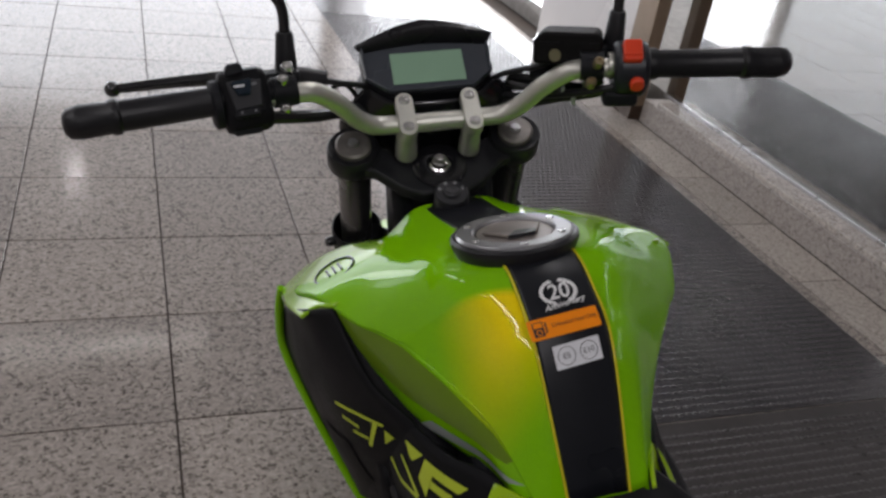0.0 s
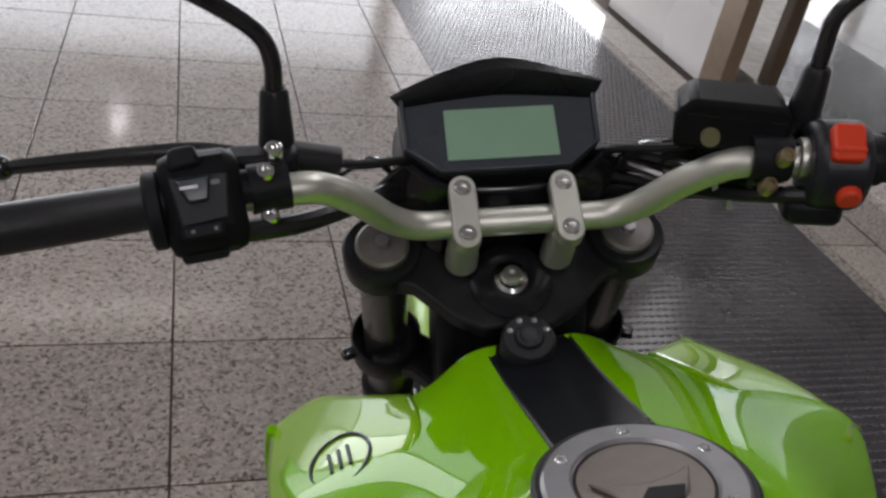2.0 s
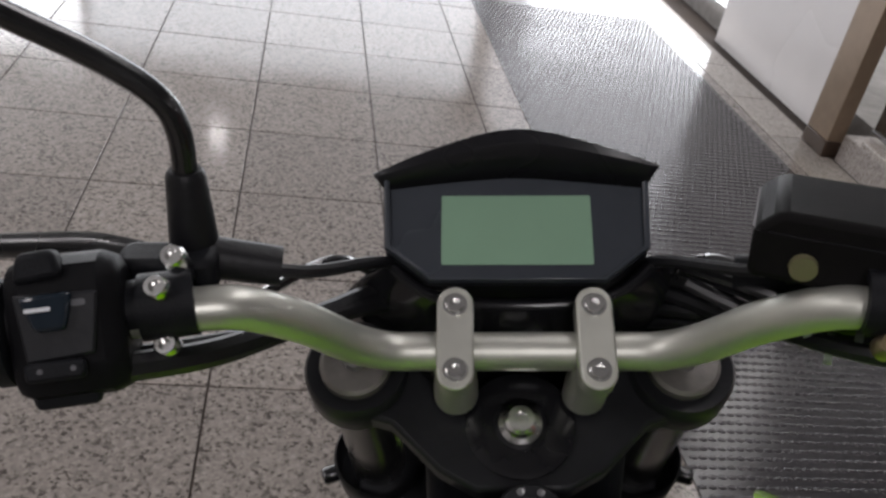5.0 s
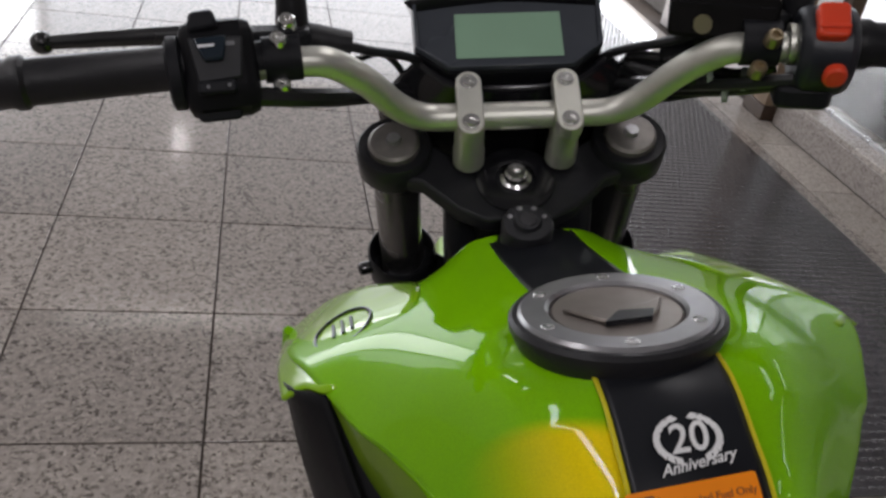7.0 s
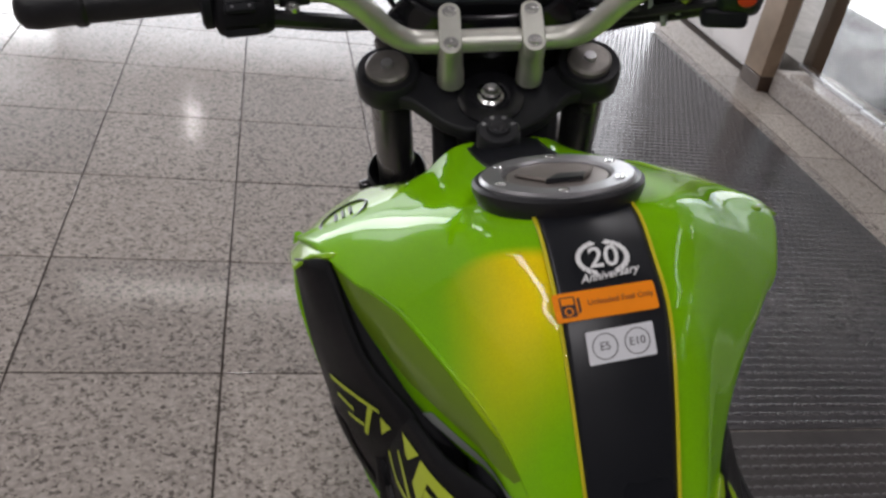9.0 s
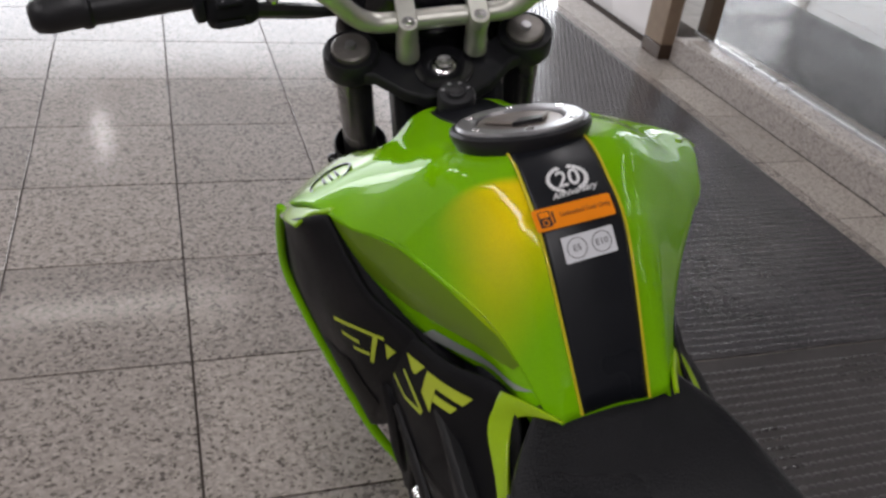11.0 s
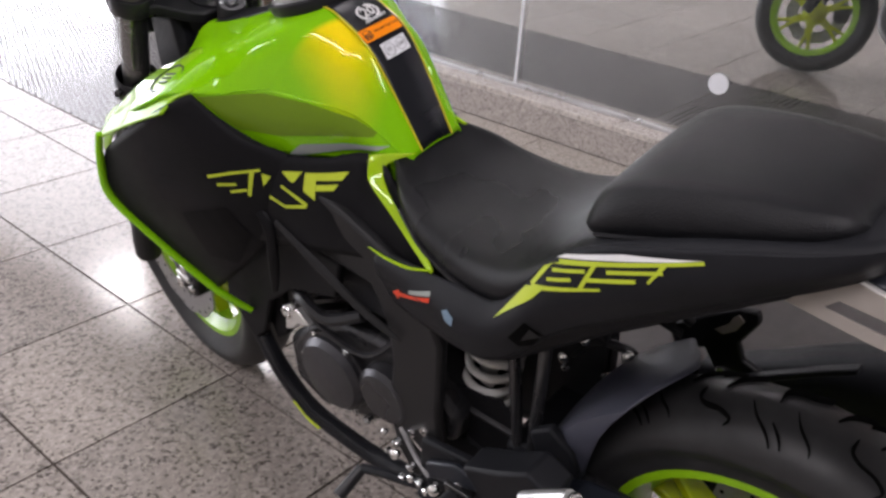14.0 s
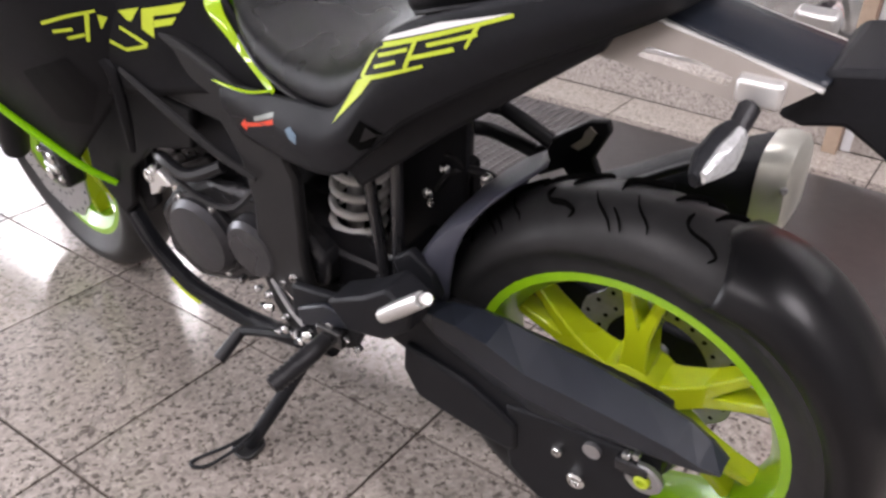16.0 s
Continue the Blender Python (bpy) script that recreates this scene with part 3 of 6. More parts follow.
# --- tank: centre, stripe edge, shoulder, crease ---
TANK = [(0.595, 0.766, 0.029, 0.764, 0.043, 0.762, 0.052, 0.755), (0.66, 0.879, 0.033, 0.877, 0.056, 0.856, 0.077, 0.813), (0.705, 0.915, 0.035, 0.912, 0.072, 0.884, 0.104, 0.818),
        (0.75, 0.928, 0.036, 0.925, 0.085, 0.900, 0.128, 0.826), (0.83, 0.909, 0.040, 0.906, 0.105, 0.884, 0.160, 0.830),
        (0.90, 0.885, 0.042, 0.881, 0.110, 0.860, 0.190, 0.824), (0.96, 0.864, 0.044, 0.861, 0.105, 0.838, 0.205, 0.795),
        (1.005, 0.852, 0.046, 0.850, 0.092, 0.815, 0.198, 0.772)]
rows = []
for y, zc, xs, zs, xm, zm, xc, zk in TANK[:2] + TANK[4:]:
    rows.append([(-0.0, y, zc), (-xs, y, zs), (-xm, y, zm), (-xc, y, zk)])
# a slanting crease parts the tank's top from its back
bend = [(0, 0.716, 0.9190), (-0.036, 0.719, 0.9165), (-0.080, 0.740, 0.8985), (-0.128, 0.773, 0.839)]
back = rows[:2] + [[(0, 0.688, 0.9015), (-0.035, 0.690, 0.899), (-0.070, 0.706, 0.879), (-0.105, 0.724, 0.830)], bend]
top = [bend, [(0, 0.750, 0.928), (-0.036, 0.752, 0.925), (-0.090, 0.778, 0.900), (-0.144, 0.803, 0.835)]] + rows[2:]
tank_bm = skin(back, 10, m=10)
skin(top, 10, m=10, bm=tank_bm)


def right_flank(row):
    """The right flank: rounder and fuller, rolling down past the crease."""
    (_, y0, z0), (xs, y1, z1), (xm, y2, z2), (xc, y3, z3) = row
    k = min(max((y3 - 0.66) / 0.12, 0.0), 1.0)
    wide = [min(-xc * f, 0.236 - 0.2 * max(y3 - 0.9, 0)) for f in (1.10 + 0.14 * k, 1.12 + 0.20 * k, 1.0 + 0.2 * k)]
    return [(0, y0, z0), (-xs, y1, z1), (-xm * 1.07, y2, z2 + 0.003), (wide[0] - 0.006, y3, z3 - 0.006), (wide[1], y3, z3 - 0.042), (wide[2], y3, z3 - 0.088)]


skin([right_flank(r) for r in back], 10, m=8, bm=tank_bm)
skin([right_flank(r) for r in top], 10, m=8, bm=tank_bm)
bmesh.ops.remove_doubles(tank_bm, verts=tank_bm.verts, dist=1e-4)
soft_side = [v for v in tank_bm.verts if v.co.x > 0.045 and not v.is_boundary]
for _ in range(12):
    bmesh.ops.smooth_vert(tank_bm, verts=soft_side, factor=0.5, use_axis_x=True, use_axis_y=True, use_axis_z=True)


tank = part("tank", tank_bm, M_GREEN, bike, "glossy lime green fuel tank with its yellow sheen painted in", solid=0.004)

# facet of the tank side below the crease
side_rows = []
for y, xk, zk, xm, zm, xl, zl in ((0.60, 0.052, 0.760, 0.060, 0.742, 0.055, 0.715), (0.66, 0.076, 0.815, 0.080, 0.786, 0.066, 0.742),
                                  (0.718, 0.102, 0.831, 0.107, 0.798, 0.096, 0.745), (0.772, 0.127, 0.840, 0.132, 0.800, 0.122, 0.745), (0.805, 0.144, 0.837, 0.146, 0.800, 0.134, 0.74),
                                  (0.83, 0.159, 0.832, 0.158, 0.797, 0.145, 0.735), (0.875, 0.178, 0.828, 0.174, 0.79, 0.160, 0.73)):
    side_rows.append([(-xk, y, zk), (-xm, y, zm), (-xl, y, zl)])
bm = skin(side_rows, 8, m=6)
tree_facet = bvh_of(bm)
part("tank_side", bm, M_GREEN, bike, solid=0.003)

# satin stripe over the tank
stripe_rows = []
for y, zc, xs, zs, *_ in TANK:
    w = 0.034 if y < 0.8 else 0.036
    w = 0.028 if y < 0.62 else w
    stripe_rows.append([(-w, y, zs + 0.0022), (0, y, zc + 0.0030), (w, y, zs + 0.0022)])
bm = skin(stripe_rows, 6, m=6)
tree_stripe = bvh_of(bm)
part("tank_stripe", bm, M_STRIPE, bike, "satin black stripe along the tank", solid=0.003)
for s in (-1, 1):
    pin = []
    for y, zc, xs, zs, *_ in TANK[:5]:
        w = (0.034 if y > 0.62 else 0.028) + 0.0015
        pin.append((s * w, y, zs + 0.0014))
    part("pinstripe", tube(pin, 0.0014, 6, 6), M_YELLOW, bike, "thin yellow pinstripe")

# shroud: lime top wing, black side panel with a lime rim
for s, side in ((1, "left"), (-1, "right")):
    top = [[(-0.16, 0.868, 0.836), (-0.105, 0.93, 0.853), (-0.095, 1.005, 0.816)],
           [(-0.178, 0.868, 0.831), (-0.16, 0.95, 0.822), (-0.135, 1.03, 0.800)],
           [(-0.192, 0.885, 0.822), (-0.192, 0.97, 0.795), (-0.168, 1.088, 0.748)],
           [(-0.209, 0.895, 0.805), (-0.216, 0.985, 0.763), (-0.211, 1.106, 0.702)]]
    widen = 1.0 if s == 1 else 1.15
    bm = skin([[(s * x * widen, y, z) for x, y, z in r] for r in top], 5, m=6)
    if s == 1:
        tree_wing = bvh_of(bm)
    part("shroud_wing", bm, M_WING, bike, "lime green shroud wing", solid=0.003)
    panel = [[(-0.178, 0.866, 0.829), (-0.158, 0.800, 0.776), (-0.122, 0.747, 0.744), (-0.120, 0.76, 0.66)],
             [(-0.204, 0.90, 0.810), (-0.192, 0.87, 0.74), (-0.174, 0.83, 0.66), (-0.145, 0.82, 0.58)],
             [(-0.2130, 0.985, 0.758), (-0.206, 0.965, 0.67), (-0.186, 0.93, 0.59), (-0.155, 0.90, 0.50)],
             [(-0.208, 1.085, 0.692), (-0.208, 1.076, 0.612), (-0.186, 1.018, 0.545), (-0.155, 0.950, 0.455)],
             [(-0.2125, 1.100, 0.664), (-0.212, 1.102, 0.604), (-0.190, 1.042, 0.535), (-0.150, 0.962, 0.446)]]
    bm = skin([[(s * x, y, z) for x, y, z in r] for r in panel], 4, m=5)
    if s == 1:
        tree_panel = bvh_of(bm)
    part("shroud_panel", bm, M_SHROUD, bike, "matt black shroud panel", solid=0.004)
    rim = [(-0.210, 1.092, 0.715), (-0.2155, 1.104, 0.664), (-0.2150, 1.106, 0.602), (-0.193, 1.046, 0.533), (-0.155, 0.965, 0.443), (-0.125, 0.92, 0.40)]
    part("shroud_rim", tube([(s * x, y, z) for x, y, z in rim], [0.005, 0.0065, 0.0070, 0.0065, 0.0070, 0.005], 10, 6), M_GREEN, bike, "lime rim of the shroud")
    # black side cover under the tank with its lime fin
    cover = [[(-0.140, 0.80, 0.742), (-0.150, 0.82, 0.68), (-0.150, 0.82, 0.60)],
             [(-0.110, 0.70, 0.757), (-0.130, 0.70, 0.69), (-0.138, 0.71, 0.62)],
             [(-0.077, 0.63, 0.766), (-0.106, 0.63, 0.70), (-0.128, 0.63, 0.64)],
             [(-0.092, 0.56, 0.695), (-0.105, 0.56, 0.68), (-0.118, 0.57, 0.64)],
             [(-0.104, 0.524, 0.655), (-0.107, 0.525, 0.652), (-0.110, 0.53, 0.648)]]
    bm = skin([[(s * x, y, z) for x, y, z in r] for r in cover], 5, m=4)
    if s == 1:
        tree_cover = bvh_of(bm)
    part("side_cover", bm, M_SHROUD, bike, "dark side cover under the tank", solid=0.004)
    fin = [[(-0.052, 0.583, 0.776), (-0.066, 0.612, 0.773), (-0.082, 0.640, 0.769)],
           [(-0.074, 0.616, 0.759), (-0.082, 0.626, 0.759), (-0.090, 0.634, 0.760)],
           [(-0.086, 0.611, 0.741), (-0.093, 0.619, 0.741), (-0.099, 0.626, 0.741)],
           [(-0.1005, 0.574, 0.715), (-0.103, 0.581, 0.714), (-0.105, 0.588, 0.713)],
           [(-0.114, 0.534, 0.700), (-0.1165, 0.540, 0.6975), (-0.119, 0.545, 0.695)],
           [(-0.129, 0.501, 0.684), (-0.1305, 0.504, 0.681), (-0.131, 0.507, 0.678)],
           [(-0.135, 0.497, 0.681), (-0.135, 0.497, 0.680), (-0.135, 0.498, 0.679)]]
    part("tank_fin", skin([[(s * x * (1.0 if s == 1 else 0.92), y, z) for x, y, z in r] for r in fin], 5, m=4), M_FIN, bike, "lime fin curling round the seat's nose", solid=0.004)
    fin2 = [(-0.134, 0.499, 0.680), (-0.136, 0.534, 0.670), (-0.133, 0.576, 0.666), (-0.122, 0.624, 0.661)]
    part("fin_line", tube([(s * x, y, z) for x, y, z in fin2], [0.0015, 0.0022, 0.0020, 0.0012], 6, 6), M_FIN, bike, "thin lime line")

part("tank_liner", prism([(0.64, 0.70), (0.74, 0.68), (1.0, 0.66), (1.0, 0.78), (0.90, 0.80), (0.74, 0.79), (0.65, 0.76)], -0.062, 0.062), M_BLACK, bike)
for s in (-1, 1):
    part("tank_liner", prism([(0.75, 0.62), (1.02, 0.56), (1.02, 0.70), (0.92, 0.742), (0.80, 0.738), (0.75, 0.725)], s * 0.062, s * 0.126), M_BLACK, bike)
for s in (-1, 1):
    edge_up = [(-0.174, 0.866, 0.822), (-0.154, 0.800, 0.770), (-0.120, 0.747, 0.738), (-0.116, 0.76, 0.66)]
    edge_in = [(-0.120, 0.870, 0.800), (-0.100, 0.800, 0.750), (-0.080, 0.730, 0.715), (-0.080, 0.74, 0.62)]
    part("shroud_liner", skin([[(s * x, y, z) for x, y, z in r] for r in (edge_up, edge_in)], 2, m=4), M_SHROUD, bike, solid=0.002)
# tank cap
CAP_AT, CAP_N = Vector((-0.005, 0.7945, 0.9200)), Vector((0, 0.25, 0.968))
cap = part("filler_cap", lathe([(-0.009, 0.0585), (0.001, 0.0625), (0.005, 0.0625), (0.0075, 0.060), (0.007, 0.057)], CAP_AT, CAP_N, 48), M_RUBBER, bike, "round metal filler cap with a key flap")
part("ring", lathe([(0.003, 0.0575), (0.008, 0.057), (0.010, 0.055), (0.010, 0.041), (0.008, 0.039), (0.004, 0.039)], CAP_AT, CAP_N, 48), M_CAPRING, cap, "bright metal ring")
part("disc", lathe([(0.005, 0.039), (0.0078, 0.037), (0.0085, 0.0)], CAP_AT, CAP_N, 40), M_CAPMID, cap, "brownish metal disc")
cu = Vector((1, 0, 0))
cv = CAP_N.cross(cu).normalized()
cm = Matrix((cu, cv, CAP_N)).transposed().to_4x4()
cm.translation = CAP_AT
flap = [(-0.034, 0.006), (-0.018, -0.001), (0.0, -0.004), (0.018, -0.001), (0.032, 0.006), (0.022, -0.013), (0.014, -0.022), (-0.012, -0.022), (-0.022, -0.010)]
part("flap", moved(prism([(x * 0.93, y) for x, y in flap], 0.008, 0.0112, "xy"), cm), M_CAPMID, cap, bevel=0.0015)
part("key_slot", moved(prism([(-0.014, -0.022), (0.013, -0.022), (0.018, -0.012), (-0.002, -0.009)], 0.0085, 0.0118, "xy"), cm), M_STRIPE, cap)
for k in range(6):
    a = radians(20 + 60 * k)
    part("screw", moved(bolt_head((0.048 * math.cos(a), 0.048 * math.sin(a), 0.0080), (0, 0, 1), 0.0040, 0.003), cm), M_CHROME, cap)

# --- seats ---
SEAT = [(0.617, 0.774, 0.060, 0.758), (0.575, 0.752, 0.097, 0.732), (0.52, 0.733, 0.118, 0.705), (0.44, 0.730, 0.133, 0.690),
        (0.375, 0.750, 0.140, 0.706), (0.315, 0.792, 0.132, 0.765), (0.27, 0.815, 0.115, 0.79)]
rows = []
for y, zc, hw, ze in SEAT:
    rows.append([(-hw * 0.97, y, ze - 0.02), (-hw, y, ze + 0.002), (-hw * 0.9, y, ze + (zc - ze) * 0.45 + 0.008), (-hw * 0.5, y, zc - 0.002), (0, y, zc),
                 (hw * 0.5, y, zc - 0.002), (hw * 0.9, y, ze + (zc - ze) * 0.45 + 0.008), (hw, y, ze + 0.002), (hw * 0.97, y, ze - 0.02)])
part("rider_seat", skin(rows, 5, m=3), M_SEAT, bike, "black leatherette rider seat", solid=0.01)
for s in (-1, 1):
    part("seat_piping", tube([(s * (hw + 0.001), y, ze - 0.012) for y, zc, hw, ze in SEAT[1:]], 0.0035, 6, 5), M_RUBBER, bike)
PILL = [(0.300, 0.836, 0.110, 0.812), (0.286, 0.862, 0.121, 0.815), (0.245, 0.882, 0.122, 0.828), (0.17, 0.895, 0.112, 0.848), (0.10, 0.897, 0.096, 0.866),
        (0.072, 0.892, 0.080, 0.874), (0.058, 0.880, 0.058, 0.873)]
rows = []
for y, zc, hw, ze in PILL:
    rows.append([(-hw * 0.94, y, ze - 0.004), (-hw, y, ze + (zc - ze) * 0.25), (-hw * 0.90, y, ze + (zc - ze) * 0.74), (-hw * 0.72, y, zc - 0.003), (0, y, zc),
                 (hw * 0.72, y, zc - 0.003), (hw * 0.90, y, ze + (zc - ze) * 0.74), (hw, y, ze + (zc - ze) * 0.25), (hw * 0.94, y, ze - 0.004)])
bm = skin(rows, 4, m=3)
bm.verts.ensure_lookup_table()
n_col = 8 * 3 + 1
bm.faces.new([bm.verts[i] for i in range(n_col)])
bm.faces.new([bm.verts[i] for i in range(len(bm.verts) - n_col, len(bm.verts))])
part("pillion_seat", bm, M_SEAT, bike, "raised black leatherette pillion seat")
for s in (-1, 1):
    part("seat_piping", tube([(s * (hw * 0.95 + 0.001), y, ze - 0.003) for y, zc, hw, ze in PILL[1:]], 0.003, 6, 5), M_RUBBER, bike)

# --- tail covers ---
TAIL = [(0.60, 0.122, 0.660, 0.130, 0.645, 0.122, 0.60), (0.55, 0.127, 0.670, 0.138, 0.645, 0.134, 0.595), (0.45, 0.136, 0.682, 0.156, 0.645, 0.148, 0.595),
        (0.38, 0.144, 0.700, 0.162, 0.665, 0.152, 0.615), (0.30, 0.140, 0.800, 0.156, 0.745, 0.146, 0.695), (0.18, 0.134, 0.848, 0.141, 0.812, 0.130, 0.775),
        (0.08, 0.110, 0.872, 0.114, 0.850, 0.098, 0.826), (0.030, 0.072, 0.880, 0.072, 0.868, 0.060, 0.850), (0.018, 0.0, 0.882, 0.0, 0.872, 0.0, 0.858)]
for s in (1, -1):
    bm = skin([[(-s * a, y, b), (-s * c, y, d), (-s * e, y, f)] for y, a, b, c, d, e, f in TAIL], 5, m=5)
    if s == 1:
        tree_tail = bvh_of(bm)
    part("tail_cover", bm, M_BLACK, bike, "matt black tail cover", solid=0.004)
rows = [[(-a * 0.98, y, b), (0, y, b + 0.002), (a * 0.98, y, b)] for y, a, b, *_ in TAIL[4:]]
part("tail_top", skin(rows, 4, m=3), M_BLACK, bike, solid=0.004)
rows = [[(-e, y, f + 0.003), (0, y, f + 0.01), (e, y, f + 0.003)] for y, a, b, c, d, e, f in TAIL[3:]]
part("tail_underside", skin(rows, 4, m=3), M_BLACK, bike, solid=0.004)
lens_bm = skin([[(-0.058, 0.027, 0.876), (0, 0.014, 0.878), (0.058, 0.027, 0.876)], [(-0.054, 0.033, 0.857), (0, 0.018, 0.862), (0.054, 0.033, 0.857)]], 3, m=4)
part("tail_light", lens_bm, M_BLACKGLOSS, bike, "dark tail light lens", solid=0.004)

# --- wheels ---
def wheel(centre, tyre_r, tyre_w, rim_r, rim_w, parent, tread, steer):
    put = (lambda n, b, m, p, l="", **k: part(n, moved(b, STEER), m, p, l, **k)) if steer else part
    c = Vector(centre)
    w, h = tyre_w / 2, tyre_r - rim_r
    prof = [(-rim_w / 2, rim_r - 0.004), (-w * 0.86, rim_r + h * 0.22), (-w, rim_r + h * 0.45), (-w * 0.92, rim_r + h * 0.66), (-w * 0.62, rim_r + h * 0.87), (-w * 0.3, rim_r + h * 0.97), (0, tyre_r)]
    curve = [(p.x, p.y) for p in cat([(a, b, 0) for a, b in prof], 3)]
    prof = curve + [(-a, b) for a, b in reversed(curve[:-1])]
    wh = put("rear_wheel" if tread else "front_wheel", lathe(prof, c, (1, 0, 0), 72), M_TYRE, parent, "lime cast wheel with a black tyre")
    hw = rim_w / 2
    prof = [(-hw, rim_r - 0.004), (-hw - 0.001, rim_r + 0.003), (-hw + 0.006, rim_r + 0.003), (-hw + 0.008, rim_r - 0.010), (-hw + 0.010, rim_r - 0.016), (-0.012, rim_r - 0.030), (0.012, rim_r - 0.030),
            (hw - 0.010, rim_r - 0.016), (hw - 0.008, rim_r - 0.010), (hw - 0.006, rim_r + 0.003), (hw + 0.001, rim_r + 0.003), (hw, rim_r - 0.004), (hw, rim_r - 0.016), (0.02, rim_r - 0.036), (-0.02, rim_r - 0.036), (-hw, rim_r - 0.016)]
    put("rim", lathe(prof, c, (1, 0, 0), 72, closed=True), M_LIME, wh, "lime painted cast rim")
    put("hub", lathe([(-0.052, 0.0), (-0.052, 0.028), (-0.046, 0.038), (-0.026, 0.058), (0.026, 0.058), (0.046, 0.038), (0.052, 0.028), (0.052, 0)], c, (1, 0, 0), 32), M_SPOKE, wh)
    # forked spokes: one broad root, two arms that part towards the rim
    out = rim_r - 0.022
    half = [(0.030, 0.026), (0.070, 0.0175), (0.105, 0.0165), (0.150, 0.0245), (out, 0.0385), (out, 0.0215), (0.155, 0.0105), (0.122, 0.0)]
    fork_line = [(r, q) for r, q in half] + [(r, -q) for r, q in reversed(half[:-1])]
    for k in range(6):
        a = radians(60 * k + 31)
        bm = bmesh.new()
        sides = []
        for sx in (-1, 1):
            sides.append([bm.verts.new(c + Vector((sx * (0.026 - 0.085 * max(r - 0.04, 0)), math.cos(a) * r - math.sin(a) * q, math.sin(a) * r + math.cos(a) * q))) for r, q in fork_line])
        n = len(fork_line)
        bm.faces.new(sides[0])
        bm.faces.new(sides[1])
        for i in range(n):
            bm.faces.new((sides[0][i], sides[0][(i + 1) % n], sides[1][(i + 1) % n], sides[1][i]))
        put("spoke", bm, M_SPOKE, wh, "yellowish lime forked spoke", bevel=0.003)
    if tread:
        # tread: a hooked groove, a swept groove and a short cut, turn by turn
        cuts = ([(0.02, 0.00), (0.30, 0.00), (0.44, 0.035), (0.50, 0.10), (0.62, 0.145), (0.74, 0.13)], [(0.14, 0.00), (0.42, 0.035), (0.66, 0.09), (0.84, 0.12)], [(0.05, 0.00), (0.34, 0.03), (0.60, 0.085), (0.74, 0.10)], [(0.46, 0.0), (0.66, 0.04), (0.82, 0.06)])
        for k in range(11):
            for s in (-1, 1):
                for q, line in enumerate(cuts):
                    a0 = 2 * math.pi * (k + 0.5 * (s > 0)) / 11 + (0.0, 0.20, 0.36, 0.30)[q]
                    pts = []
                    for u, da in line:
                        a, rr = a0 + da, tyre_r - (u ** 2.6) * h * 0.36 + 0.0002
                        pts.append(c + Vector((s * u * w, math.cos(a) * rr, math.sin(a) * rr)))
                    put("groove", tube(pts, [0.002] + [0.0062 if q == 0 else 0.0044] * (len(pts) - 2) + [0.002], 6, 4, flat=0.3), M_GROOVE, wh)
    return wh


RW = Vector((0, 0.063, 0.298))
rear = wheel(RW, 0.300, 0.128, 0.218, 0.102, bike, True, False)
# smooth black sleeve over the rear half of the tyre
rows = []
for k in range(15):
    u = k / 14
    a = radians(106 + 112 * u)
    lip = 0.012 * min(u * 7, 1.0) ** 0.6 + 0.003 * math.sin(9 * u)
    prof = [(-0.062, 0.248), (-0.0725, 0.262), (-0.0735, 0.277), (-0.060, 0.295), (-0.030, 0.307), (0, 0.309), (0.030, 0.307), (0.060, 0.295), (0.0735, 0.277), (0.0725, 0.262), (0.062, 0.248)]
    skew = radians(5)
    rows.append([(x, RW.y + math.cos(a + skew * abs(x) / 0.07) * (r + lip - 0.006), RW.z + math.sin(a + skew * abs(x) / 0.07) * (r + lip - 0.006)) for x, r in prof])
part("tyre_sleeve", skin(rows, 3, m=3), M_SLEEVE, rear, "smooth black sleeve over the back of the tyre", solid=0.003, core=RW)
FW = Vector((0, 1.318, 0.292))
front = wheel(FW, 0.294, 0.112, 0.216, 0.076, bike, False, True)


def disc(centre, r0, r1, x, parent, steer, petals):
    bm = bmesh.new()
    n = 72
    rings = []
    for xx in (x - 0.002, x + 0.002):
        for inner in (True, False):
            ring = []
            for i in range(n):
                a = 2 * math.pi * i / n
                r = r0 if inner else r1 * (1 + 0.02 * math.cos(petals * a))
                ring.append(bm.verts.new((xx + centre.x, centre.y + r * math.cos(a), centre.z + r * math.sin(a))))
            rings.append(ring)
    for p, q in ((rings[0], rings[1]), (rings[2], rings[3]), (rings[1], rings[3]), (rings[0], rings[2])):
        for i in range(n):
            bm.faces.new((p[i], p[(i + 1) % n], q[(i + 1) % n], q[i]))
    d = part("brake_disc", moved(bm, STEER) if steer else bm, M_CASTALU, parent, "drilled steel brake disc")
    for k in range(24):
        a = 2 * math.pi * k / 24
        for j, rr in enumerate((r0 + 0.012, r1 - 0.01)):
            o = Vector((x + centre.x, centre.y + rr * math.cos(a + 0.13 * j), centre.z + rr * math.sin(a + 0.13 * j)))
            b = lathe([(-0.0024, 0), (-0.0024, 0.0035), (0.0024, 0.0035), (0.0024, 0)], o, (1, 0, 0), 8)
            part("hole", moved(b, STEER) if steer else b, M_GROOVE, d)
    return d


disc(RW, 0.075, 0.12, 0.062, rear, False, 12)
disc(FW, 0.092, 0.152, -0.062, front, True, 12)
part("axle", lathe([(-0.125, 0), (-0.125, 0.012), (0.125, 0.012), (0.125, 0)], RW, (1, 0, 0), 12), M_CASTALU, bike)
# sprocket and chain
part("sprocket", lathe([(-0.072, 0.05), (-0.072, 0.085), (-0.066, 0.085), (-0.066, 0.05)], RW, (1, 0, 0), 40, closed=True), M_CASTALU, rear, "rear chain sprocket")
